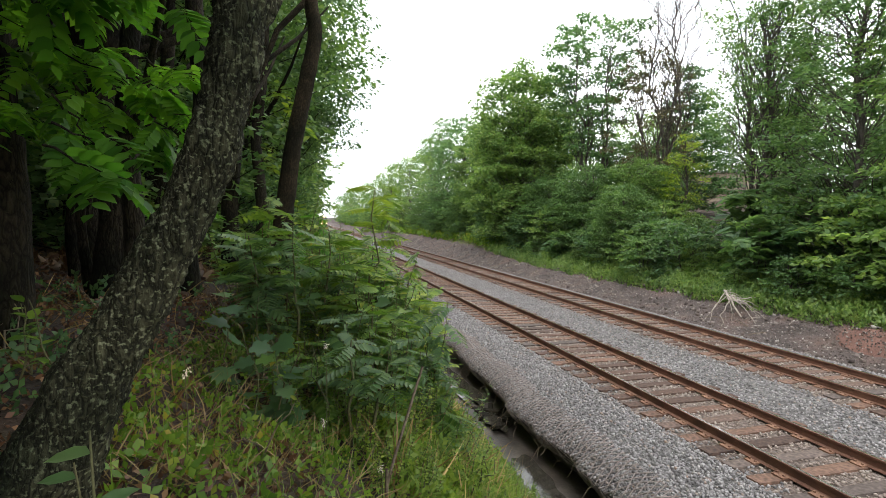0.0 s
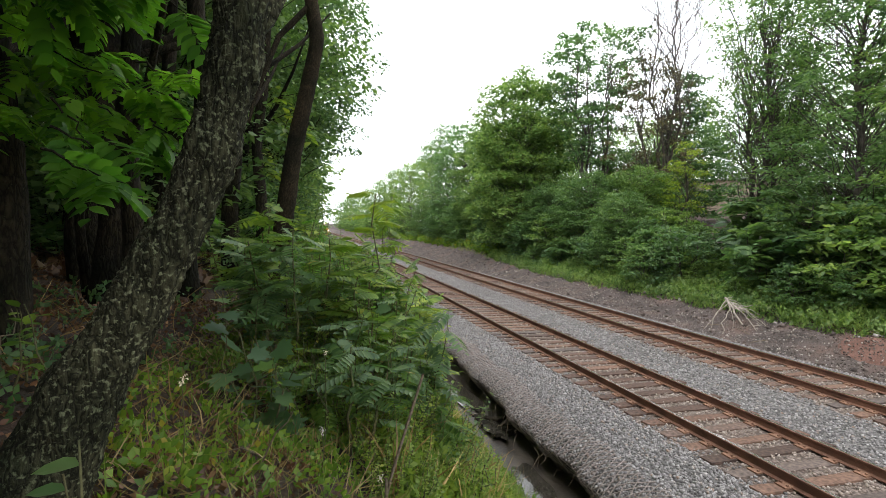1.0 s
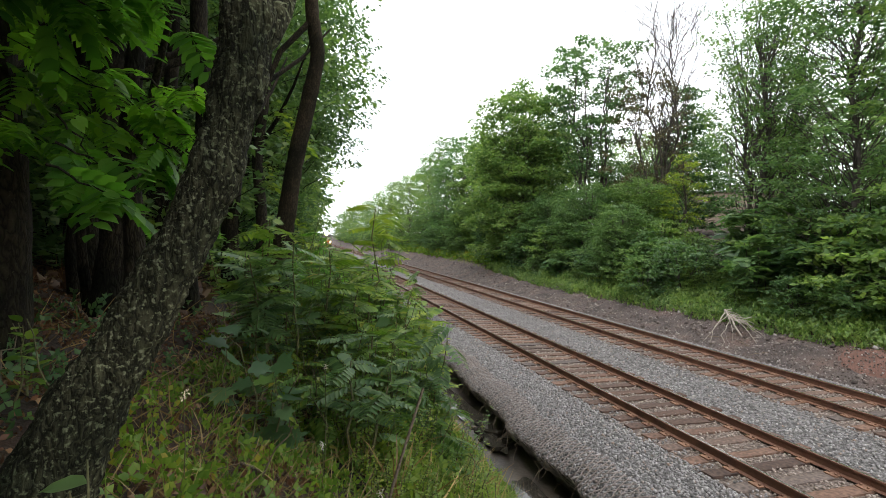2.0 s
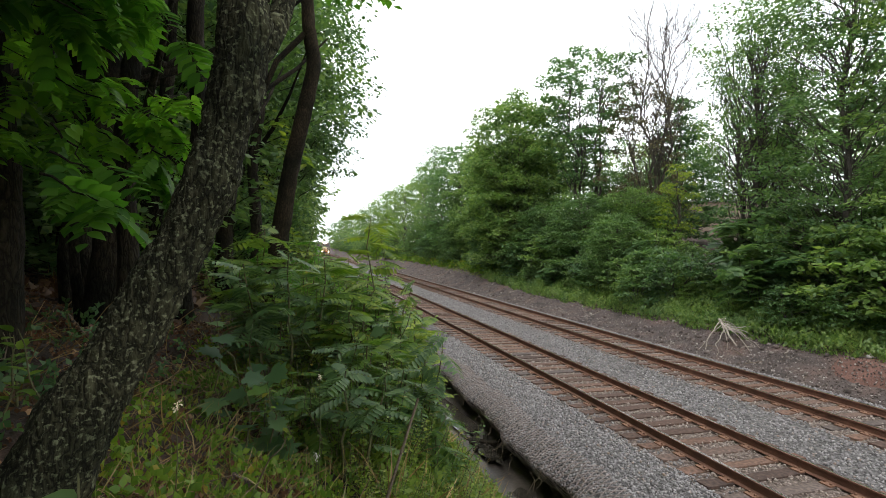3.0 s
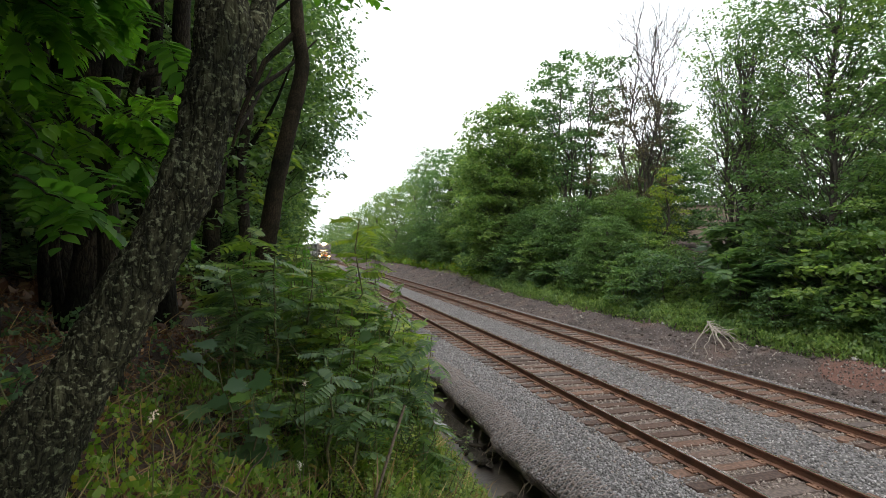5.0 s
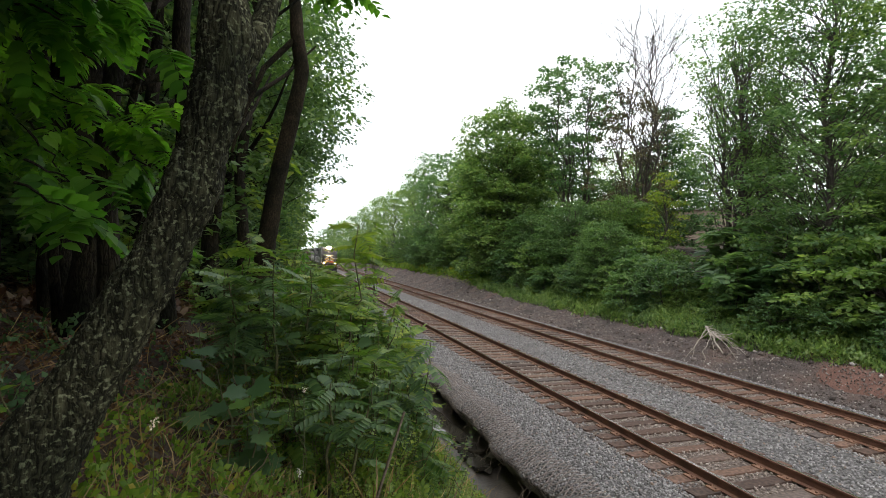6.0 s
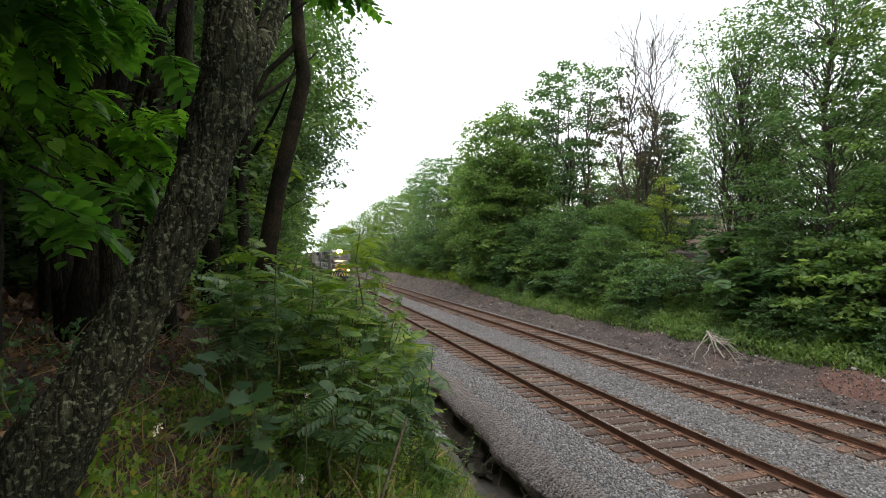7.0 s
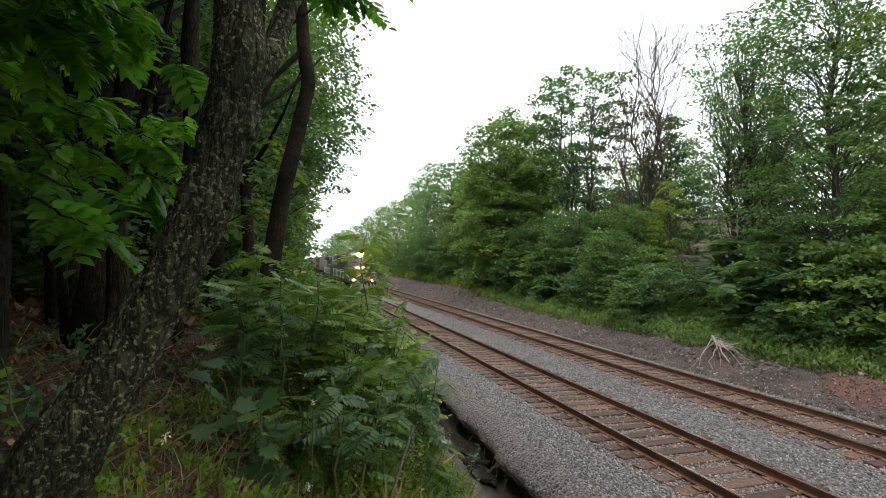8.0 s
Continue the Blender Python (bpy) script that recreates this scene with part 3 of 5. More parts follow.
# ---- trees ----
def bent(a, b, rng, wob, k=6):
    a, b = np.asarray(a, float), np.asarray(b, float)
    s = np.linspace(0, 1, k)[:, None]
    p = a + (b - a) * s
    w = rng.normal(0, wob, (k, 3)) * np.sin(np.pi * s) * np.linalg.norm(b - a)
    return p + w


def tree_meshes(seed, height, radius, base, leaves, size, leaf=LEAF2, limbs=16, spread=0.55, flat=0.7, trunk_r=None, stems=1, fork=3, lean=0.0, cluster=0.7, droop=-0.25, shape="round", upright=0.0, thin=0.008, puff=0.75):
    """Verts and faces for the wood and for the leaves of one tree, rooted at the origin."""
    rng = np.random.default_rng(seed)
    wood = Tubes()
    ends = []
    r0 = trunk_r or height * 0.014 + 0.04
    for st in range(stems):
        a0 = rng.uniform(0, 6.28)
        off = np.array([math.cos(a0), math.sin(a0), 0]) * (0.0 if stems == 1 else radius * 0.35)
        top = np.array([off[0] + lean * height + rng.normal(0, 0.2), off[1] + rng.normal(0, 0.2), height * (1.0 if st == 0 else rng.uniform(0.75, 0.95))])
        tr = bent(off * 0.15 + (0, 0, -0.4), top, rng, 0.018, 9)
        rr = np.linspace(r0, 0.02, 9) * (1 if stems == 1 else 0.75)
        rr[0] *= 1.5
        wood.add(tr, rr, 8)
        for i in range(limbs // stems):
            h = base + (1 - base) * (i + rng.random()) / (limbs // stems) * 0.97
            s = h * 8
            j = min(int(s), 7)
            p0 = tr[j] + (tr[j + 1] - tr[j]) * (s - j)
            u = (h - base) / (1 - base)
            if shape == "round":
                reach = radius * math.sqrt(max(0.05, 1 - (2 * u - 0.85) ** 2 / 1.62))
            elif shape == "vase":
                reach = radius * (0.35 + 0.75 * u)
            else:
                reach = radius * (1.05 - 0.85 * u)
            reach *= rng.uniform(0.68, 1.12)
            a = i * 2.4 + rng.uniform(-0.5, 0.5)
            rise = reach * (rng.uniform(0.1, 0.7) * (1 if shape != "vase" else 1.4) + upright)
            p1 = p0 + np.array([math.cos(a) * reach, math.sin(a) * reach, max(0.05, min(rise, height * 1.03 - p0[2]))])
            lp = bent(p0, p1, rng, 0.05, 6)
            lr = max(0.012, rr[j] * 0.5)
            wood.add(lp, np.linspace(lr, 0.012, 6), 5)
            for q in range(fork):
                s2 = rng.uniform(0.35, 1.0)
                jj = min(int(s2 * 5), 4)
                b0 = lp[jj]
                d = rng.normal(0, 1, 3) * (1, 1, 0.55) + (0, 0, upright)
                d /= np.linalg.norm(d)
                b1 = b0 + d * reach * rng.uniform(0.2, 0.42) + np.array([0, 0, 0.1 * reach])
                bp = bent(b0, b1, rng, 0.05, 4)
                wood.add(bp, np.linspace(max(lr * 0.45, thin * 1.3), thin, 4), 4)
                ends.append((bp, reach))
            ends.append((lp[2:], reach))
        ends.append((tr[6:], radius * 0.5))
    if not leaves:
        return wood, None
    w = np.array([e[1] for e in ends])
    pick = rng.choice(len(ends), leaves, p=w / w.sum())
    s = rng.random(leaves) ** 0.6
    pos = np.empty((leaves, 3))
    for e, (bp, _) in enumerate(ends):
        m = pick == e
        if m.any():
            u = s[m] * (len(bp) - 1)
            j = np.minimum(u.astype(int), len(bp) - 2)
            pos[m] = bp[j] + (bp[j + 1] - bp[j]) * (u - j)[:, None]
    # leaves gather in sprays round points near the twigs
    k = max(1, leaves // 14)
    seeds = rng.integers(0, leaves, k)
    own = rng.integers(0, k, leaves)
    centre = pos[seeds] + rng.normal(0, 1, (k, 3)) * np.array([spread, spread, spread * flat]) * 0.45
    pos = centre[own] + rng.normal(0, 1, (leaves, 3)) * np.array([cluster, cluster, cluster * puff]) * spread
    d = (pos - centre[own]) * (1, 1, 0.4) + rng.normal(0, 0.25, (leaves, 3)) + np.array([0, 0, droop])
    sizes = size * rng.uniform(0.6, 1.25, leaves)
    return wood, scatter(leaf, pos, frames_from(d, rng, 0.35), sizes)


def clump_meshes(seed, height, radius, base, pads, per, size, pad=0.8, flat=0.5, leaf=LEAF2, shape="round", stems=1, trunk_r=None, droop=-0.25, lean=0.0, rosette=False, inner=0.3, lobes=6):
    """Wood and leaves of a tree whose foliage hangs in separate pads at the limbs' ends."""
    rng = np.random.default_rng(seed)
    wood = Tubes()
    r0 = trunk_r or height * 0.012 + 0.04
    trunks = []
    for st in range(stems):
        a0 = rng.uniform(0, 6.28)
        out = 0.0 if stems == 1 else radius * 0.4
        top = np.array([math.cos(a0) * out + lean * height, math.sin(a0) * out, height * (0.97 if st == 0 else rng.uniform(0.8, 0.95))])
        tr = bent((0.1 * math.cos(a0), 0.1 * math.sin(a0), -0.4), top, rng, 0.02, 9)
        rr = np.linspace(r0, 0.025, 9) * (1 if stems == 1 else 0.7)
        rr[0] *= 1.4
        wood.add(tr, rr, 7)
        trunks.append(tr)
    spots = []
    for k in range(pads * 8):
        h = base + (1 - base) * rng.random()
        u = (h - base) / (1 - base)
        if shape == "round":
            reach = math.sqrt(max(0.04, 1 - (2 * u - 0.8) ** 2 / 1.5))
        elif shape == "vase":
            reach = 0.4 + 0.6 * min(1, u * 1.5) if u < 0.9 else 0.75
        else:
            reach = 1.05 - 0.9 * u
        rho = (inner + (1 - inner) * rng.random() ** 0.6) * radius * reach
        a = rng.uniform(0, 6.28)
        wav = 1 + 0.16 * math.sin(3 * a + seed) + 0.12 * math.sin(5 * a + 7 * u)
        c = np.array([math.cos(a) * rho * wav + lean * h * height, math.sin(a) * rho * wav, h * height])
        if all(np.sum(((c - q) / (1, 1, 0.7)) ** 2) > (pad * 1.05) ** 2 for q in spots):
            spots.append(c)
        if len(spots) >= pads:
            break
    P, D, S = [], [], []
    for c in spots:
        tr = trunks[int(np.argmin([np.sum((t[5] - c)[:2] ** 2) for t in trunks]))]
        hz = max(0.1, c[2] / height - 0.12 - 0.1 * rng.random()) * 8
        j = min(int(hz), 7)
        p0 = tr[j] + (tr[j + 1] - tr[j]) * (hz - j)
        wood.add(bent(p0, c, rng, 0.05, 5), np.linspace(0.01 + r0 * 0.11, 0.007, 5), 4)
        pr = pad * rng.uniform(0.65, 1.3)
        n = max(4, int(per * (pr / pad) ** 2))
        if rosette:
            az = np.arange(n) * 2.4 + rng.uniform(0, 6)
            P.append(c + rng.normal(0, 0.12, (n, 3)))
            D.append(np.stack([np.cos(az), np.sin(az), rng.uniform(-0.35, 0.6, n)], 1))
        else:
            # several small sprays to a pad, leaves spread over their upper side
            d0 = rng.normal(0, 1, (lobes, 3))
            d0 /= np.linalg.norm(d0, axis=1)[:, None]
            sub = d0 * (1, 1, flat) * pr * 0.62
            own = rng.integers(0, lobes, n)
            d = rng.normal(0, 1, (n, 3))
            d[:, 2] = np.abs(d[:, 2]) * 0.9 - 0.25
            d /= np.linalg.norm(d, axis=1)[:, None]
            P.append(c + sub[own] + d * (1, 1, flat * 1.1) * (pr * 0.55 * rng.uniform(0.45, 1.05, n) ** 0.5)[:, None])
            D.append(d * (1, 1, 0.3) + rng.normal(0, 0.35, (n, 3)) + (0, 0, droop))
        S.append(size * rng.uniform(0.65, 1.25, n))
    P, D, S = np.concatenate(P), np.concatenate(D), np.concatenate(S)
    return wood, scatter(leaf, P, frames_from(D, rng, 0.4), S)


def tree(kind, label, meshes, bark, leaf_mat, at, turn=0.0, scale=1.0, category="tree", group=""):
    wood, crown = meshes
    root = new(kind)
    x, y = at
    root.matrix_basis = Matrix.Translation((x, y, float(gz(x, y)))) @ pose(0, 0, 0, 0, 0, turn) @ Matrix.Scale(scale, 4)
    tagged(root, label, category, group)
    wood.build("trunk", bark, root)
    if crown:
        mesh_object("crown", crown[0], crown[1], leaf_mat, root)
    return root


def put(root, spots):
    for x, y, turn, s in spots:
        o = copy_thing(root, Matrix.Translation((x, y, float(gz(x, y)))) @ pose(0, 0, 0, 0, 0, turn))
        o.scale = (s, s, s * 1.0)


# right bank: the trees that stand out against the sky
maple = tree("broadleaf_tree", "dense rounded green tree on the bank beyond the tracks", clump_meshes(11, 16.0, 4.7, 0.04, 250, 230, 0.29, pad=1.08, flat=0.55, inner=0.15, lobes=6), M_BARKFAR, M_LEAF_A, (11.9, 44.0), 20, group="bank trees")
ailanthus = tree("tall_sparse_tree", "tall sparse tree with layered feathery leaf sprays", clump_meshes(12, 17.2, 3.8, 0.36, 150, 80, 0.28, pad=0.75, flat=0.32, shape="vase", stems=4, trunk_r=0.19, droop=-0.1), M_BARKFAR, M_LEAF_A, (15.0, 37.0), 75, group="bank trees")
dead_tree = tree("bare_tree", "mostly bare grey tree with fine upright twigs", tree_meshes(13, 17.6, 3.3, 0.35, 0, 0.2, limbs=110, fork=9, shape="vase", stems=3, trunk_r=0.2, upright=1.3, thin=0.0075), M_BARKFAR, M_LEAF_R, (18.8, 33.0), 0, group="bank trees")
brown_tree = tree("withering_tree", "thin tree with brownish withering leaf clusters", clump_meshes(14, 13.4, 3.0, 0.3, 90, 70, 0.2, pad=0.6, stems=2), M_BARKFAR, M_LEAF_R, (17.2, 32.4), 40, group="bank trees")
layered = tree("layered_tree", "layered dark green tree with drooping boughs", clump_meshes(24, 12.4, 4.0, 0.05, 150, 110, 0.27, pad=0.85, flat=0.25, shape="cone", droop=-0.4), M_BARKFAR, M_LEAF_B, (23.4, 36.0), 0, group="bank trees")
sparse = tree("open_crowned_tree", "tall open-crowned tree with sky showing through", clump_meshes(15, 13.6, 2.8, 0.26, 190, 50, 0.17, pad=0.55, flat=0.7, shape="vase", stems=3, inner=0.2), M_BARKFAR, M_LEAF_A, (13.9, 20.0), 130, group="bank trees")
locust_big = tree("locust_tree", "tall dark-trunked tree with layered green foliage", clump_meshes(16, 16.0, 3.8, 0.06, 270, 98, 0.18, pad=0.74, flat=0.28, trunk_r=0.16, inner=0.15), M_BARKFAR, M_LEAF_A, (13.5, 15.4), 10, group="bank trees")
bright = tree("young_tree", "young yellow-green tree at the edge of the bank", clump_meshes(17, 6.6, 1.25, 0.3, 42, 75, 0.14, pad=0.42), M_BARKFAR, M_LEAF_Y, (15.9, 27.4), 0, group="young trees")
slender = tree("slender_tree", "slender far tree with a narrow green crown", clump_meshes(18, 17.0, 3.4, 0.12, 150, 80, 0.26, pad=0.9), M_BARKFAR, M_LEAF_A, (13.6, 80.0), 0, group="bank trees")
bushy = tree("bushy_tree", "broad low tree with dense deep green leaves", clump_meshes(19, 9.0, 4.0, 0.03, 220, 110, 0.24, pad=0.85, flat=0.45), M_BARKFAR, M_LEAF_B, (12.8, 33.0), 0, 0.66, group="bank trees")
far_tree = tree("far_tree", "distant leafy green tree beside the railway", clump_meshes(20, 15.0, 4.9, 0.05, 130, 60, 0.42, pad=1.25, flat=0.55), M_BARKFAR, M_LEAF_A, (12.6, 64.0), 0, group="far trees")

put(maple, [(16.0, 51, 100, 0.75), (12.5, 54, 200, 0.78)])
put(far_tree, [(11.5, 93, 300, 0.9), (11.0, 112, 60, 0.9), (11.0, 132, 160, 0.85), (11.0, 155, 260, 0.85), (11.0, 185, 20, 0.9), (11.0, 220, 80, 0.9), (18, 72, 20, 0.9), (18, 110, 20, 1.0), (17, 135, 70, 1.0), (22, 60, 10, 0.95), (30, 62, 40, 0.9), (33, 74, 10, 0.9), (27, 27, 70, 0.66), (22, 18, 150, 0.75), (24, 10, 200, 0.8), (27, 47, 15, 0.7), (45, 58, 90, 0.85), (46, 54, 20, 0.85), (50.5, 49, 160, 0.85), (41, 62, 120, 0.8), (51, 52, 150, 0.85), (57, 44, 230, 0.9), (48, 34, 70, 0.9), (40, 24, 130, 0.9), (30, 20, 220, 0.8), (34, 6, 60, 1.0), (14, 255, 30, 1.0), (12, 300, 70, 1.0)])
put(slender, [(12.6, 71, 90, 0.72), (16.0, 96, 190, 0.95)])
put(locust_big, [(15.0, 11.0, 80, 1.0), (18.0, 8.0, 160, 1.05), (15.6, 5.6, 280, 1.0), (17.5, 3.0, 30, 1.1), (14, -3, 60, 1.0), (15, -12, 150, 1.1)])
put(sparse, [(17.4, 21.6, 20, 0.9)])
put(bushy, [(11.6, 27.6, 50, 0.5), (14.8, 30.4, 140, 0.6), (12.2, 38.5, 230, 0.6), (12.0, 50, 310, 0.62), (11.4, 59, 80, 0.62), (11.2, 69, 170, 0.62), (11.4, 80, 20, 0.62), (20, 40, 60, 0.75), (17.2, 31.5, 10, 0.5), (20.5, 36.0, 77, 0.7), (13.8, 12.6, 200, 0.48), (12.6, 8.0, 30, 0.5)])
put(far_tree, [(10.8, 100, 20, 0.5), (10.8, 122, 110, 0.5), (10.8, 145, 200, 0.5), (10.6, 170, 290, 0.55), (10.4, 200, 40, 0.6), (10.4, 235, 130, 0.6), (10.4, 270, 220, 0.6)])
put(bright, [(11.8, 58, 40, 0.8), (13.2, 24.0, 190, 0.42), (12.0, 12.6, 90, 0.5)])

# shrubs along the foot of the right bank
shrub = tree("shrub", "leafy green shrub at the foot of the bank", clump_meshes(21, 2.6, 1.45, 0.05, 50, 70, 0.17, pad=0.42, flat=0.5, stems=3, trunk_r=0.03), M_BARKFAR, M_LEAF_B, (10.8, 21.0), 0, category="shrub", group="bank shrubs")
shrub_pale = tree("shrub", "pale green spreading shrub at the foot of the bank", clump_meshes(25, 2.4, 1.5, 0.05, 44, 66, 0.19, pad=0.45, flat=0.35, stems=3, trunk_r=0.03), M_BARKFAR, M_LEAF_A, (11.4, 24.0), 0, category="shrub", group="bank shrubs")
sumac = tree("sumac_shrub", "sumac shrub with long feathery leaves", clump_meshes(22, 2.7, 1.4, 0.25, 26, 9, 0.6, pad=0.5, leaf=FROND_FAR, stems=3, trunk_r=0.035, rosette=True), M_BARKFAR, M_LEAF_B, (10.9, 17.0), 0, category="shrub", group="bank shrubs")
rngs = np.random.default_rng(77)
spots_a, spots_b, spots_c = [], [], []
for i in range(96):
    y = 5 + 66 * (i / 96) ** 1.2 + rngs.uniform(-0.5, 0.5)
    x = (10.5, 11.6, 13.0, 14.8)[i % 4] + rngs.uniform(-0.5, 0.6)
    # shorter growth in the gap before the building
    low = 0.5 if abs(math.atan2(x + 7.5, y) - 0.77) < 0.06 else 1.0
    kind = rngs.random()
    (spots_c if x < 11.2 and y < 24 else spots_a if kind < 0.42 else spots_b if kind < 0.62 else spots_c).append((x, y, rngs.uniform(0, 360), low * rngs.uniform(0.8, 1.35) * (0.68 if x < 11 else 1.05)))
for i in range(26):
    spots_a.append((10.5 + rngs.uniform(-0.4, 1.2), 72 + i * 7.5, rngs.uniform(0, 360), rngs.uniform(1.0, 1.7)))
put(shrub, spots_a)
put(sumac, spots_b)
put(shrub_pale, spots_c)


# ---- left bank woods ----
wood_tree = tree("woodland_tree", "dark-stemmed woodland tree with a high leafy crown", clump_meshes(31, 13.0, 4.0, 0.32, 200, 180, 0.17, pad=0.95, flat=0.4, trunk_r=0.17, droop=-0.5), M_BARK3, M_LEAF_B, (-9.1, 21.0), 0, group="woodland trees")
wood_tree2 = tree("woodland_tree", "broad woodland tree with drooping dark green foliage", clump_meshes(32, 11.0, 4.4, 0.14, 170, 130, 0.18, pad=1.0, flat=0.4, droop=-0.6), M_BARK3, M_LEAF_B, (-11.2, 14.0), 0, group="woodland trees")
# In both lists, copies beside and behind the camera are unseen, added for shade.
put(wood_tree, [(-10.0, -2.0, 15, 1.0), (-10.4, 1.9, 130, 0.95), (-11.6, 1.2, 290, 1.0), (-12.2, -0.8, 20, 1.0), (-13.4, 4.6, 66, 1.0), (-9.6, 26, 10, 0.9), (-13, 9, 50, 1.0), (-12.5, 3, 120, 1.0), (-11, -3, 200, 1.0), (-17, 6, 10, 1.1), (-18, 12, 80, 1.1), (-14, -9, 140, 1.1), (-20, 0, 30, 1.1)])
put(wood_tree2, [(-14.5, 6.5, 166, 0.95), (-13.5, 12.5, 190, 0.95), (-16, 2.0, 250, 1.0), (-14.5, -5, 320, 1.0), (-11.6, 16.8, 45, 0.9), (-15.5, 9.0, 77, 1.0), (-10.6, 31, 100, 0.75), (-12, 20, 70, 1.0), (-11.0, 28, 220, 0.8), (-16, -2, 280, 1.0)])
put(far_tree, [(-9.6, 34, 40, 0.8), (-9.6, 40, 300, 0.8), (-9.6, 48, 150, 0.85), (-9.8, 56, 30, 0.85), (-10, 65, 230, 0.9), (-10, 75, 100, 0.9), (-10, 85, 300, 0.9), (-10, 97, 180, 0.9), (-10, 110, 60, 0.9), (-10, 125, 250, 0.95), (-10, 140, 140, 1.0), (-10, 158, 330, 1.0), (-10, 175, 200, 1.0), (-10, 215, 20, 1.1), (-21, 10, 90, 0.9), (-24, 2, 10, 1.0), (-26, 16, 60, 1.1), (-28, 28, 140, 1.1), (-22, 21, 170, 0.9)])


def stem_tree(name, label, pts, radii, bark, extra=(), seed=0, seg=12, lump=0.06, rings=8, relief=0.0):
    """A trunk along a given bend with side limbs."""
    rng = np.random.default_rng(seed)
    root = new(name)
    base = np.array(pts[0])
    root.location = base
    tagged(root, label, "tree", "woodland trees")
    tb = Tubes()
    pts = np.array(pts, float) - base
    s = np.linspace(0, len(pts) - 1, (len(pts) - 1) * rings + 1)
    fine = np.stack([np.interp(s, range(len(pts)), pts[:, k]) for k in range(3)], 1)
    ker = np.array([1, 2, 3, 2, 1]) / 9.0
    for k in range(3):
        pad = np.pad(fine[:, k], 2, mode="reflect", reflect_type="odd")
        fine[:, k] = np.convolve(pad, ker, "valid")
    tb.add(fine, np.interp(s, range(len(radii)), radii), seg, lump, rng)
    trunk = tb.build("trunk", bark, root)
    if relief:
        # furrowed plates of bark and a few swellings
        for v in trunk.data.vertices:
            q = v.co
            d = noise.noise((q.x * 30, q.y * 30, q.z * 11)) * relief + noise.noise((q.x * 75, q.y * 75, q.z * 40)) * relief * 0.45 + noise.noise((q.x * 5, q.y * 5, q.z * 5)) * relief * 1.2
            v.co = q + v.normal * d
    for ep, er in extra:
        tl = Tubes()
        tl.add(np.array(ep, float) - base, er, 8, lump, rng)
        tl.build("limb", bark, root)
    return root


# the leaning lichen-covered tree close by
NEAR_PTS = [(-8.54, 2.22, 1.95), (-8.435, 2.22, 2.40), (-8.265, 2.2, 2.78), (-8.15, 2.2, 2.98), (-8.045, 2.2, 3.19), (-7.94, 2.2, 3.39), (-7.856, 2.2, 3.61), (-7.79, 2.2, 3.825), (-7.742, 2.2, 4.05), (-7.722, 2.2, 4.25), (-7.735, 2.2, 4.5), (-7.72, 2.25, 5.4), (-7.6, 2.4, 7.0), (-7.5, 2.5, 9.0)]
near_tree = stem_tree(
    "leaning_tree", "leaning tree trunk with grey-green lichen on rough bark",
    NEAR_PTS,
    [0.205, 0.168, 0.131, 0.114, 0.102, 0.096, 0.094, 0.092, 0.094, 0.100, 0.09, 0.085, 0.07, 0.05], M_BARK,
    extra=[([(-7.74, 2.22, 4.16), (-7.655, 2.24, 4.25), (-7.60, 2.28, 4.36), (-7.56, 2.34, 4.55), (-7.45, 2.5, 5.0)], [0.085, 0.07, 0.05, 0.045, 0.03])], seed=3, seg=44, lump=0.03, rings=26, relief=0.016)
second_tree = stem_tree(
    "slender_woodland_tree", "slender bent brown trunk rising from the bank",
    [(-7.95, 8.6, 1.4), (-7.84, 8.6, 3.3), (-7.78, 8.6, 3.76), (-7.665, 8.6, 4.66), (-7.49, 8.6, 5.48), (-7.32, 8.6, 6.38), (-7.42, 8.6, 6.95), (-7.5, 8.6, 8.0), (-7.3, 8.7, 10.0)],
    [0.16, 0.145, 0.14, 0.13, 0.125, 0.115, 0.105, 0.09, 0.04], M_BARK2,
    extra=[([(-7.45, 8.6, 6.9), (-7.9, 8.4, 6.3), (-8.2, 8.2, 5.4), (-8.3, 8.1, 4.9)], [0.05, 0.045, 0.04, 0.02])], seed=4, seg=16)
rngd = np.random.default_rng(8)
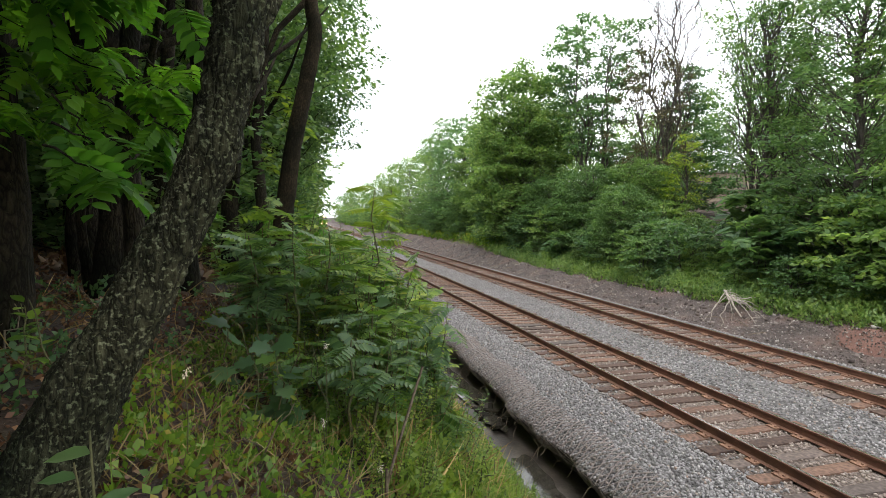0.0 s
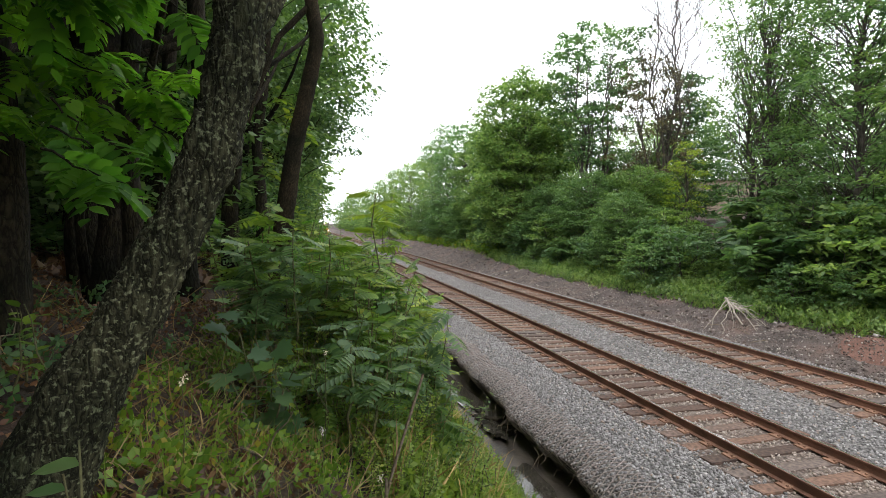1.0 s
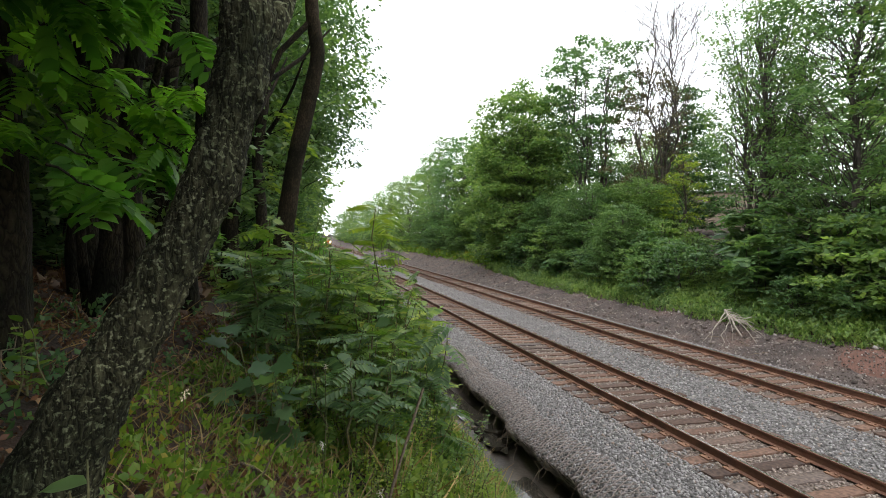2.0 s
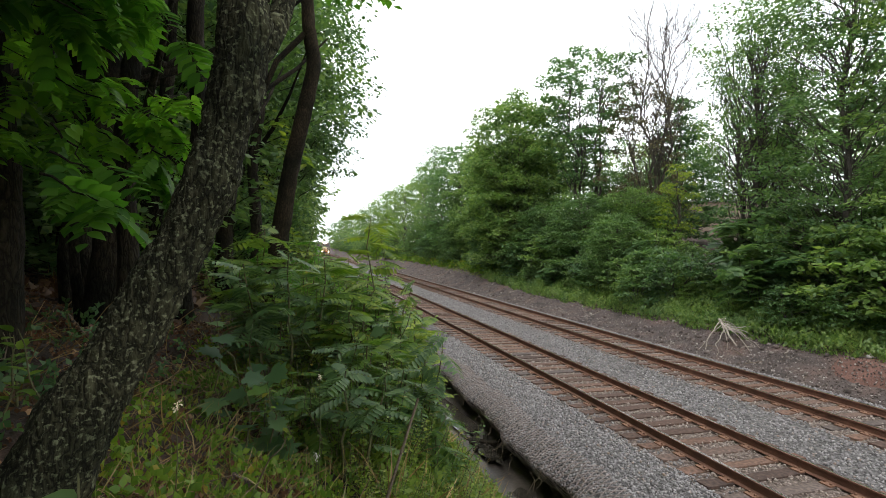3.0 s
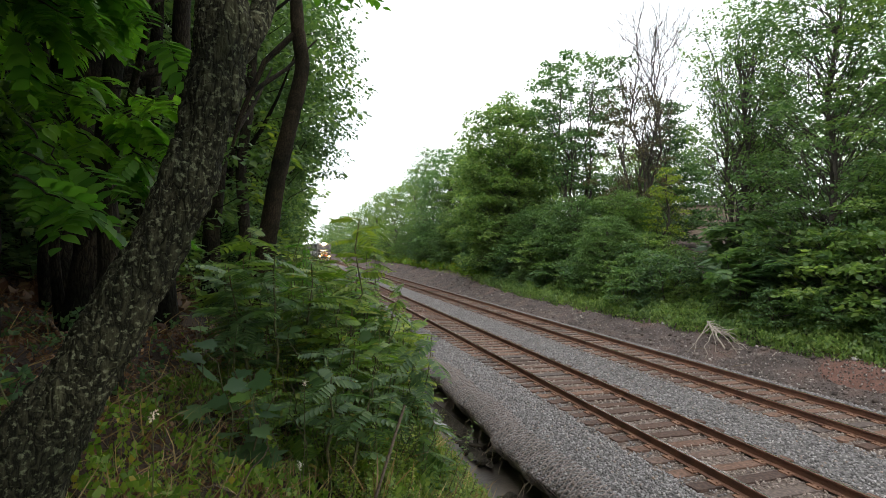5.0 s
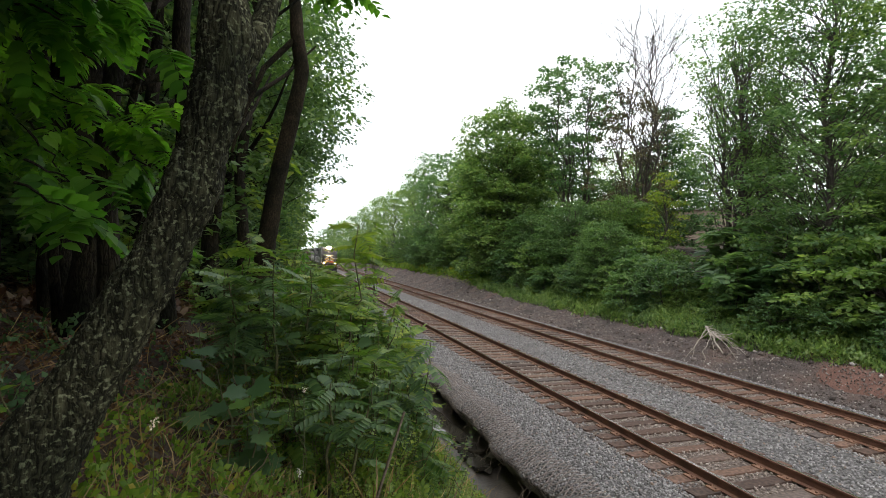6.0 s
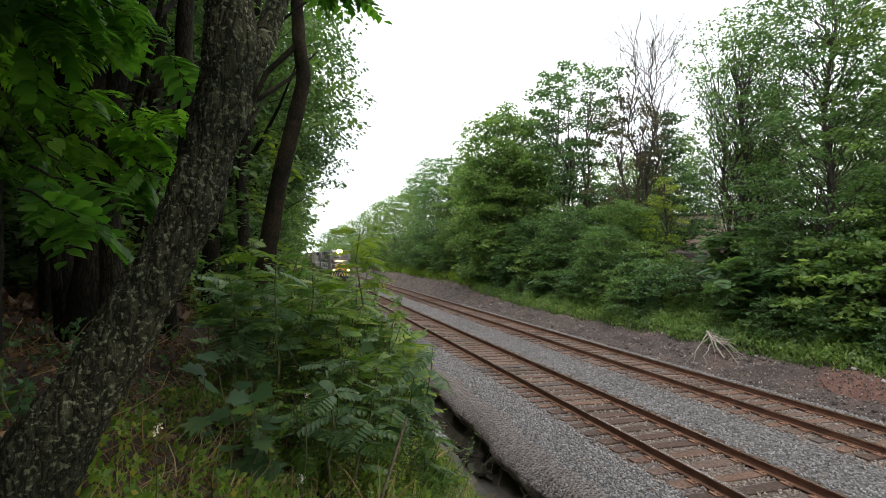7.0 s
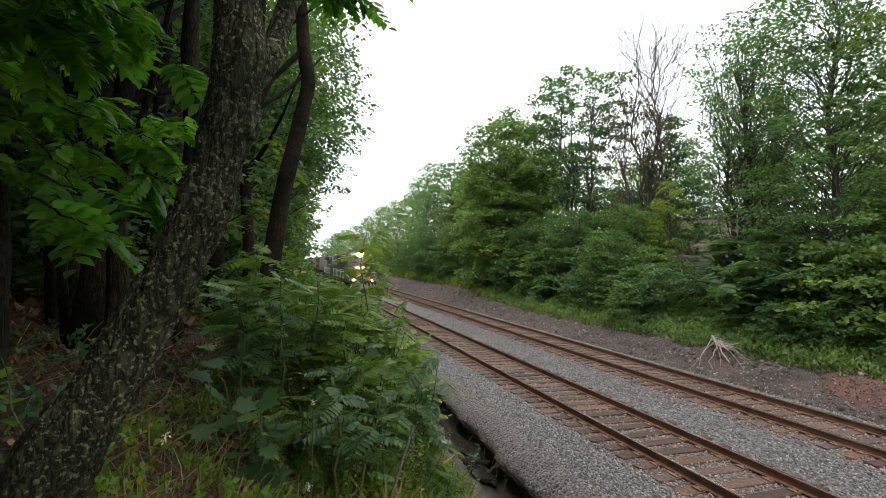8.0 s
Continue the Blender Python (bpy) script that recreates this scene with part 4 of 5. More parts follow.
for x, y, r, lean, top in ((-10.25, 5.6, 0.24, 0.0, 9.0), (-9.45, 6.2, 0.19, 0.15, 8.0), (-9.95, 7.2, 0.10, -0.1, 8.0), (-9.9, 9.5, 0.12, 0.4, 9.0), (-9.0, 7.6, 0.13, -0.05, 9.0), (-8.75, 9.8, 0.14, 0.1, 10.0), (-11.5, 8.2, 0.15, 0.2, 9.0), (-12.3, 11.0, 0.16, -0.3, 9.0), (-10.6, 11.5, 0.13, 0.3, 10.0), (-8.45, 12.5, 0.13, 0.1, 10.0), (-9.3, 15.5, 0.12, 0.5, 11.0), (-13.6, 7.0, 0.14, 0.2, 9.0), (-11.0, 3.9, 0.2, -0.2, 9.0), (-9.66, 4.5, 0.15, 0.0, 9.0), (-8.92, 5.1, 0.085, -0.1, 8.0), (-10.1, 7.0, 0.06, 0.15, 7.0), (-9.75, 6.5, 0.05, -0.2, 7.0)):
    z = float(gz(x, y)) - 0.2
    pts = [(x, y, z)] + [(x + lean * k / 5 + rngd.normal(0, 0.09), y + rngd.normal(0, 0.09), z + (top - z) * k / 5) for k in range(1, 6)]
    ex = []
    for q in range(3):
        h = rngd.uniform(1.8, 5.0)
        a = rngd.uniform(0, 6.28)
        p = np.array([x + lean * h / (top - z), y, z + h])
        d = np.array([math.cos(a), math.sin(a), rngd.uniform(0.2, 0.9)])
        ex.append(([p, p + d * 0.6, p + d * 1.3 + (0, 0, 0.2), p + d * 2.0 + (0, 0, 0.6)], [r * 0.45, r * 0.35, r * 0.25, r * 0.1]))
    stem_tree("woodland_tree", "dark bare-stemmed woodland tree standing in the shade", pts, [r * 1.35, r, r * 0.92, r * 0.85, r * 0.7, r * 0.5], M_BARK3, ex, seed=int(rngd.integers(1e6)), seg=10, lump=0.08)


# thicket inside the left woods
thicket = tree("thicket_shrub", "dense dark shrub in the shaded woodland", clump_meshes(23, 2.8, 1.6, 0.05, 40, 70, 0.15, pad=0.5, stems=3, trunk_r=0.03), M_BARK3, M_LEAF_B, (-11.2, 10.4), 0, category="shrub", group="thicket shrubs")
rngt = np.random.default_rng(78)
put(thicket, [(rngt.uniform(-19, -9.6), 7.0 + 20 * rngt.random(), rngt.uniform(0, 360), rngt.uniform(0.7, 1.2)) for i in range(22)])
put(thicket, [(rngt.uniform(-10.4, -8.9), 11 + 22 * rngt.random(), rngt.uniform(0, 360), rngt.uniform(0.6, 1.0)) for i in range(12)])
put(thicket, [(rngt.uniform(-10.0, -7.8), 34 + 120 * rngt.random(), rngt.uniform(0, 360), rngt.uniform(0.9, 1.4)) for i in range(26)])
# Out of view beside the camera, added to block light from the left.
put(thicket, [(-11.4, 1.2, 10, 1.3), (-11.8, -0.8, 80, 1.4), (-12.4, 3.4, 160, 1.2), (-11.2, -2.6, 240, 1.3)])


# ---- foreground foliage on the left bank ----
def sprays(name, label, pts_dirs, shape, size, material, seed, per=14, reach=1.0, stem_r=0.008, category="branch", group="", spread=0.12, stem_mat=None):
    """A leafy branch: a stem along each given line, with leaves set along it."""
    rng = np.random.default_rng(seed)
    base = np.array(pts_dirs[0][0], float)
    root = new(name)
    root.location = base
    tagged(root, label, category, group)
    tb = Tubes()
    P, D, S = [], [], []
    for a, b in pts_dirs:
        line = bent(np.array(a) - base, np.array(b) - base, rng, 0.04, 8)
        tb = Tubes()
        tb.add(line, np.linspace(stem_r, stem_r * 0.3, 8), 5)
        tb.build("twig", stem_mat or M_STEM, root)
        for i in range(per):
            u = (0.12 + 0.88 * (i + rng.random()) / per) * 7
            j = min(int(u), 6)
            p = line[j] + (line[j + 1] - line[j]) * (u - j)
            t = line[j + 1] - line[j]
            t /= np.linalg.norm(t)
            side = np.cross(t, (0, 0, 1.0))
            side /= np.linalg.norm(side) + 1e-6
            d = t * 0.45 + side * (1 if i % 2 else -1) * rng.uniform(0.6, 1.1) + np.array([0, 0, rng.uniform(-0.5, 0.15)])
            P.append(p + rng.normal(0, spread * 0.25, 3))
            D.append(d)
            S.append(size * rng.uniform(0.6, 1.2) * reach)
    v, f = scatter(shape, np.array(P), frames_from(np.array(D), rng, 0.25), S)
    tagged(mesh_object("foliage", v, f, material, root), kind="stuff")
    return root


def weed(name, label, at, height, stems, shape, size, per, material, seed, spread=0.35, category="plant", group="bank plants", arch=0.4, lift=0.0):
    """A clump of upright leafy stems."""
    rng = np.random.default_rng(seed)
    x, y = at
    z = float(gz(x, y)) + lift
    root = new(name)
    root.location = (x, y, z)
    tagged(root, label, category, group)
    tb = Tubes()
    P, D, S = [], [], []
    for s in range(stems):
        a = rng.uniform(0, 6.28)
        r = spread * math.sqrt(rng.random())
        p0 = np.array([r * math.cos(a), r * math.sin(a), -0.25])
        h = height * rng.uniform(0.65, 1.1)
        out = np.array([math.cos(a), math.sin(a), 0]) * arch * h * rng.uniform(0.3, 1.0)
        line = bent(p0, p0 + (0, 0, h + 0.25) + out, rng, 0.04, 8)
        tb.add(line, np.linspace(0.006 + 0.004 * height, 0.0025, 8), 4)
        for i in range(per):
            u = (0.22 + 0.78 * (i + rng.random()) / per) * 7
            j = min(int(u), 6)
            p = line[j] + (line[j + 1] - line[j]) * (u - j)
            az = i * 2.4 + rng.uniform(-0.4, 0.4)
            P.append(p)
            D.append((math.cos(az), math.sin(az), rng.uniform(-0.45, 0.35)))
            S.append(size * rng.uniform(0.6, 1.2) * (1.15 - 0.45 * u / 7))
    tagged(tb.build("stem", M_STEM, root), kind="stuff")
    v, f = scatter(shape, np.array(P), frames_from(np.array(D), rng, 0.25), S)
    tagged(mesh_object("foliage", v, f, material, root), kind="stuff")
    return root


# clumps that stand out
weed("feathery_shrub", "feathery-leaved shrub rising from the bank", (-5.65, 15.0), 4.0, 5, FROND, 0.75, 9, M_LEAF_Y, 101, 0.35, category="shrub", arch=0.15)
weed("feathery_shrub", "feathery-leaved shrub rising from the bank", (-4.95, 14.4), 2.5, 6, FROND, 0.7, 11, M_LEAF_W, 111, 0.4, category="shrub", arch=0.3)
weed("feathery_shrub", "fern-like green shrub below the leaning trees", (-7.45, 5.9), 1.3, 10, FROND, 0.36, 13, M_LEAF_B, 102, 0.5, category="shrub", arch=0.25)
weed("feathery_shrub", "fern-like green shrub below the leaning trees", (-6.8, 7.4), 1.6, 10, FROND, 0.42, 13, M_LEAF_W, 103, 0.5, category="shrub", arch=0.3)
weed("lobed_leaf_plant", "large-leaved plant with broad lobed leaves", (-7.85, 4.1), 0.95, 5, LOBED, 0.24, 6, M_LEAF_B, 104, 0.25, arch=0.5)
weed("lobed_leaf_plant", "large-leaved plant with broad lobed leaves", (-7.4, 4.6), 1.1, 5, LOBED, 0.2, 6, M_LEAF_B, 105, 0.3, arch=0.5)
weed("broad_leaf_plant", "broad pointed leaves close to the ground", (-8.0, 1.22), 0.9, 5, LEAF6, 0.15, 10, M_LEAF_B, 106, 0.06, arch=0.1)

def sapling(at, height, fronds, size, material, seed, stems=1, lean=(0.0, 0.0)):
    """A young tree with a whorl of long compound leaves round the top of each stem."""
    rng = np.random.default_rng(seed)
    x, y = at
    root = new("sapling")
    root.location = (x, y, float(gz(x, y)))
    tagged(root, "young sapling with long feathery compound leaves", "sapling", "bank saplings")
    P, D, S = [], [], []
    tb = Tubes()
    for s in range(stems):
        h = height * (1.0 if s == 0 else rng.uniform(0.6, 0.92))
        off = rng.normal(0, 0.18, 2) if s else np.zeros(2)
        line = bent((off[0] * 0.3, off[1] * 0.3, -0.15), (lean[0] + off[0], lean[1] + off[1], h), rng, 0.03, 8)
        tb.add(line, np.linspace(0.016, 0.006, 8), 6)
        for i in range(fronds):
            u = 7 * (0.5 + 0.5 * ((i + rng.random()) / fronds) ** 0.7)
            j = min(int(u), 6)
            az = i * 2.4 + rng.uniform(-0.3, 0.3)
            P.append(line[j] + (line[j + 1] - line[j]) * (u - j))
            D.append((math.cos(az), math.sin(az), rng.uniform(-0.15, 0.7) * (u / 7)))
            S.append(size * rng.uniform(0.75, 1.15))
    tb.build("stem", M_STEM, root)
    v, f = scatter(FROND, np.array(P), frames_from(np.array(D), rng, 0.2), S)
    tagged(mesh_object("foliage", v, f, material, root), kind="stuff")


for k, (x, y, h, n, sz, mt, st) in enumerate(((-6.70, 6.0, 2.35, 13, 0.42, M_LEAF_Y, 1), (-7.25, 5.4, 1.5, 14, 0.36, M_LEAF_W, 3), (-7.6, 5.2, 1.35, 14, 0.34, M_LEAF_B, 3), (-6.9, 4.6, 1.1, 12, 0.3, M_LEAF_W, 2), (-6.6, 5.2, 1.1, 12, 0.3, M_LEAF_W, 3), (-7.15, 3.9, 0.8, 9, 0.28, M_LEAF_B, 2), (-6.2, 6.6, 1.5, 12, 0.36, M_LEAF_W, 3), (-5.75, 7.8, 1.7, 13, 0.4, M_LEAF_Y, 3), (-5.5, 8.6, 1.9, 12, 0.42, M_LEAF_W, 2), (-7.9, 6.4, 1.6, 12, 0.4, M_LEAF_Y, 3), (-6.5, 7.4, 1.9, 13, 0.42, M_LEAF_W, 3))):
    sapling((x, y), h, n, sz, mt, 700 + k, st)

for i, (x, y, h, sh, sz, mt) in enumerate(((-6.9, 8.6, 1.55, FROND, 0.42, M_LEAF_W), (-7.8, 10.4, 1.45, FROND, 0.45, M_LEAF_N), (-7.9, 7.0, 1.6, LEAF6, 0.12, M_LEAF_W), (-6.2, 8.2, 1.9, FROND_FINE, 0.5, M_LEAF_Y), (-5.9, 9.5, 1.2, FROND_FINE, 0.4, M_LEAF_W), (-6.4, 10.2, 2.0, FROND_FINE, 0.55, M_LEAF_Y), (-5.7, 11.2, 1.9, FROND, 0.5, M_LEAF_Y), (-6.8, 11.8, 1.7, FROND, 0.6, M_LEAF_Y), (-5.3, 12.8, 1.8, LEAF6, 0.12, M_LEAF_B), (-6.7, 5.2, 1.2, FROND, 0.45, M_LEAF_B), (-7.1, 6.9, 1.45, LEAF6, 0.12, M_LEAF_N), (-6.0, 13.4, 2.2, LEAF6, 0.12, M_LEAF_N), (-6.5, 16.5, 1.9, FROND, 0.6, M_LEAF_W), (-5.6, 18.5, 2.2, LEAF6, 0.12, M_LEAF_W))):
    weed("bank_shrub", "leafy green shrub growing on the steep bank", (x, y), h, 10, sh, sz, 13 if sh is not LEAF6 else 38, mt, 120 + i, 0.5, category="shrub", group="bank shrubs on the slope", arch=0.3)

rngw = np.random.default_rng(55)
clump_kinds = [
    ("leafy_weed", "tall leafy green weed on the sloping bank", 0.95, 8, LEAF6, 0.095, 24, M_LEAF_W, 0.3),
    ("small_leaved_weed", "dense small-leaved weed on the sloping bank", 0.7, 14, LEAF2, 0.075, 34, M_LEAF_Y, 0.32),
    ("fern_weed", "feathery green weed on the sloping bank", 0.8, 7, FROND_FINE, 0.4, 8, M_LEAF_W, 0.3),
    ("fern_weed", "yellow-green feathery weed on the bank", 0.85, 6, FROND, 0.45, 8, M_LEAF_Y, 0.3),
]
masters = []
for i, (nm, lb, h, st, sh, sz, per, mt, sp) in enumerate(clump_kinds):
    masters.append(weed(nm, lb, (-6.9 + 0.1 * i, 6.0 + 1.2 * i), h, st, sh, sz, per, mt, 200 + i, sp))
weights = [0.3, 0.38, 0.2, 0.12]
for i in range(330):
    y = 3.2 + 40 * rngw.random() ** 2.0
    x = rngw.uniform(-7.4, -4.75)
    if y < 4.5 and x < -6.9:
        continue
    low = x > -6.3 and y < 9 or x > -5.3 or x > -7.0 and y < 4.6
    k = 1 if low else rngw.choice(4, p=weights)
    h = rngw.uniform(0.7, 1.35) * (0.42 if low else 1.0) * (1.0 if y < 14 else 1.35)
    o = copy_thing(masters[k], Matrix.Translation((x, y, float(gz(x, y)))) @ pose(0, 0, 0, rngw.uniform(-8, 8), rngw.uniform(-4, 12), rngw.uniform(0, 360)))
    o.scale = (h, h, h)
for i in range(120):
    y = 44 + 170 * rngw.random() ** 1.3
    x = rngw.uniform(-7.0, -4.0)
    k = rngw.choice(4, p=weights)
    o = copy_thing(masters[k], Matrix.Translation((x, y, float(gz(x, y)))) @ pose(0, 0, 0, 0, 0, rngw.uniform(0, 360)))
    h = rngw.uniform(1.6, 2.6)
    o.scale = (h, h, h)
# leafy clumps on the near slope
for i in range(80):
    x, y = rngw.uniform(-7.5, -6.1), rngw.uniform(4.0, 8.5)
    k = rngw.choice(3, p=[0.5, 0.25, 0.25]) if y > 5.5 else rngw.choice(2, p=[0.7, 0.3])
    o = copy_thing(masters[k], Matrix.Translation((x, y, float(gz(x, y)))) @ pose(0, 0, 0, rngw.uniform(-8, 8), rngw.uniform(-4, 12), rngw.uniform(0, 360)))
    h = rngw.uniform(0.45, 0.85)
    o.scale = (h, h, h)
# undergrowth inside the woods
for i in range(110):
    y = 3.2 + 24 * rngw.random() ** 1.3
    x = rngw.uniform(-15, -7.7)
    if y < 8.5 and x > -12.0:
        continue
    k = rngw.choice(4, p=[0.35, 0.3, 0.25, 0.1])
    o = copy_thing(masters[k], Matrix.Translation((x, y, float(gz(x, y)))) @ pose(0, 0, 0, 0, 0, rngw.uniform(0, 360)))
    h = rngw.uniform(0.6, 1.4)
    o.scale = (h, h, h)


def grass_field(name, label, n, area, material, size, seed, shape=BLADE, lean=0.5, power=1.0, rise=0.0):
    rng = np.random.default_rng(seed)
    x0, x1, y0, y1 = area
    x = rng.uniform(x0, x1, n)
    y = y0 + (y1 - y0) * rng.random(n) ** power
    pos = np.stack([x, y, gz(x, y) - 0.03 + rise * rng.random(n)], 1)
    d = np.stack([rng.normal(0, lean, n), rng.normal(0, lean, n), np.ones(n)], 1)
    v, f = scatter(shape, pos, frames_from(d, rng, 1.0, (0, 1, 0)), size * rng.uniform(0.5, 1.3, n))
    tagged(mesh_object(name, v, f, material), label, "grass", kind="stuff")


HERB = merge((LEAF2[0] * (0.5, 0.5, 0.5), LEAF2[1]), ((LEAF2[0] * (0.5, 0.5, 0.5)) @ np.array([(0, 1, 0), (-1, 0, 0), (0, 0, 1.0)]), LEAF2[1]), ((LEAF2[0] * (0.5, 0.5, 0.5)) @ np.array([(-1, 0, 0), (0, -1, 0), (0, 0, 1.0)]), LEAF2[1]))
grass_field("bank_grass", "fine green grass covering the slope above the ditch", 26000, (-6.9, -4.3, 4.0, 30.0), M_GRASS, 0.36, 61, power=1.6)
grass_field("slope_herbs", "mixed small-leaved herbs on the slope", 16000, (-6.9, -4.2, 3.0, 16.0), M_LEAF_Y, 0.11, 76, HERB, 0.8, 1.3, rise=0.42)
grass_field("slope_straw", "pale dry stems among the slope herbs", 1500, (-7.0, -4.6, 3.2, 12.0), M_STRAW, 0.5, 77, lean=0.6)
grass_field("near_grass", "mixed grass around the foot of the leaning tree", 1200, (-8.4, -6.2, 2.3, 6.0), M_GRASS, 0.24, 62, lean=0.8)
grass_field("dry_straw", "dry brown straw and dead stems on the bank", 1900, (-8.6, -6.8, 2.4, 6.5), M_STRAW, 0.26, 63, lean=1.4)
grass_field("wood_straw", "dry straw on the shaded woodland floor", 2600, (-14.0, -8.0, 3.5, 14.0), M_STRAW, 0.35, 64, lean=1.3)
grass_field("verge_herbs", "low bright herbs spreading over the bank foot", 42000, (9.15, 13.0, 5.0, 45.0), M_LEAF_A, 0.24, 65, HERB, 0.6, 1.4, rise=0.6)
grass_field("verge_grass", "tufts of green grass along the bank foot", 16000, (9.2, 12.5, 5.0, 60.0), M_GRASS, 0.4, 66, lean=0.5, power=1.4)
grass_field("far_herbs", "green herbs along the distant track side", 14000, (9.5, 13.0, 45.0, 230.0), M_LEAF_W, 0.5, 67, HERB, 0.5, 1.3, rise=0.8)
grass_field("near_herbs", "small green leaves between the grass", 3000, (-8.6, -6.0, 2.2, 6.5), M_LEAF_W, 0.10, 68, HERB, 0.7, rise=0.16)
grass_field("ditch_grass", "grass tufts at the muddy ditch edge", 1800, (-4.5, -4.0, 6.0, 26.0), M_GRASS, 0.3, 69, lean=0.5, power=1.3)

grass_field("leaf_litter", "brown dead leaves on the woodland floor", 17000, (-11.0, -7.4, 1.5, 8.0), M_LITTER, 0.05, 70, LEAF2, 1.6, rise=0.06)
grass_field("litter_far", "brown dead leaves deeper in the woods", 5000, (-15.0, -9.0, 7.0, 16.0), M_LITTER, 0.2, 74, LEAF2, 1.6, rise=0.06)
grass_field("corner_herbs", "low leaves in the shaded corner behind the trunk", 700, (-11.0, -8.6, 2.2, 6.5), M_LEAF_B, 0.12, 75, HERB, 0.8, rise=0.3)

grass_field("ditch_tufts", "green tufts on the muddy ditch floor", 600, (-4.15, -3.9, 6.5, 22.0), M_GRASS, 0.26, 78, lean=0.6)
grass_field("ditch_herbs", "small herbs at the ditch edge", 2200, (-4.7, -3.95, 5.5, 20.0), M_LEAF_Y, 0.12, 79, HERB, 0.8, rise=0.3)

# roots and twigs hanging from the lip of the ballast
rngr = np.random.default_rng(95)
for i in range(30):
    y = rngr.uniform(5.5, 20.0)
    x = -3.12 + float(edge_wobble(y))
    root = new("hanging_root")
    root.location = (x, y, -0.55)
    tagged(root, "thin dead root hanging from the ballast edge", "root", "hanging roots")
    tb = Tubes()
    tb.add(bent((0.03, 0, 0.02), (rngr.uniform(-0.22, 0.02), rngr.uniform(-0.3, 0.3), -rngr.uniform(0.2, 0.48)), rngr, 0.08), np.linspace(0.009, 0.004, 6), 5)
    tb.build("root_strand", M_TWIG, root)

# leaves hanging in the upper left, in front of the dark trunks
rngl = np.random.default_rng(91)
for i in range(15):
    x = rngl.uniform(-9.9, -8.4)
    y = rngl.uniform(2.9, 4.6)
    z = rngl.uniform(3.95, 5.4)
    lines = []
    for k in range(3):
        a = (x + rngl.normal(0, 0.15), y + rngl.normal(0, 0.15), z + rngl.normal(0, 0.12))
        lines.append((a, (a[0] + rngl.uniform(0.15, 0.75), a[1] - rngl.uniform(-0.2, 0.4), a[2] - rngl.uniform(0.05, 0.4))))
    sprays("hanging_branch", "hanging branch with bright green pointed leaves", lines, FROND_NEAR, 0.27, M_LEAF_N, 300 + i, per=6, group="hanging branches", stem_mat=M_BARK3)
for i in range(6):
    x, y, z = rngl.uniform(-7.9, -6.9), rngl.uniform(4.6, 7.5), rngl.uniform(6.0, 7.4)
    sprays("feathery_branch", "overhanging branch with feathery leaves", [((x, y, z), (x + rngl.uniform(0.2, 0.6), y, z - rngl.uniform(0.2, 0.5)))], FROND_NEAR, 0.34, M_LEAF_N, 400 + i, per=6, group="feathery branches", stem_mat=M_BARK3)
sprays("feathery_branch", "overhanging branch with feathery leaves", [((-7.3, 5.2, 6.2), (-6.85, 5.0, 6.02)), ((-7.3, 5.2, 6.2), (-6.9, 5.1, 6.12))], FROND_NEAR, 0.36, M_LEAF_N, 420, per=6, group="feathery branches", stem_mat=M_BARK3)
for i in range(9):
    x, y, z = rngl.uniform(-8.3, -7.6), rngl.uniform(9.0, 12.0), rngl.uniform(3.2, 6.0)
    sprays("leafy_branch", "leafy side branch catching the light", [((x, y, z), (x + rngl.uniform(0.1, 0.6), y - 0.3, z + rngl.uniform(-0.3, 0.3))), ((x, y, z), (x + rngl.uniform(-0.3, 0.3), y - 0.3, z + 0.4))], LEAF6, 0.17, M_LEAF_Y, 450 + i, per=12, group="leafy branches", stem_mat=M_BARK3)
# vines climbing in the left corner
for i in range(14):
    x, y = rngl.uniform(-9.6, -8.6), rngl.uniform(2.5, 3.6)
    z = float(gz(x, y))
    sprays("creeper", "creeper with small heart-shaped leaves", [((x, y, z), (x + rngl.uniform(-0.2, 0.25), y, z + rngl.uniform(0.4, 1.1)))], LEAF6, 0.085, M_LEAF_W, 480 + i, per=13, category="plant", group="creepers")

# dead twigs in the undergrowth
for i in range(26):
    x, y = rngl.uniform(-10.5, -7.2), rngl.uniform(2.5, 6.0)
    z = float(gz(x, y))
    root = new("dead_twig")
    root.location = (x, y, z)
    tagged(root, "thin dead twig caught in the undergrowth", "twig", "dead twigs")
    tb = Tubes()
    a = rngl.uniform(0, 6.28)
    ln = rngl.uniform(0.3, 0.9)
    tb.add(bent((0, 0, 0), (math.cos(a) * ln, math.sin(a) * ln * 0.6, rngl.uniform(0.02, 0.45)), rngl, 0.07), np.linspace(0.007, 0.003, 6), 5)
    tb.build("twig_body", M_TWIG, root)

# dry stalks
for a, b, c, r in (((-7.04, 3.2, 1.5), (-6.94, 3.2, 1.9), (-6.76, 3.2, 2.49), 0.012), ((-7.0, 3.1, 1.3), (-7.0, 3.1, 1.6), (-7.0, 3.1, 1.89), 0.014)):
    root = new("dry_stalk")
    root.location = a
    tagged(root, "bare grey-brown dead stalk standing in the weeds", "stalk", "dry stalks")
    tb = Tubes()
    tb.add(np.array([a, b, c]) - np.array(a), [r, r * 0.85, r * 0.7], 7)
    tb.build("stalk", M_TWIG, root)

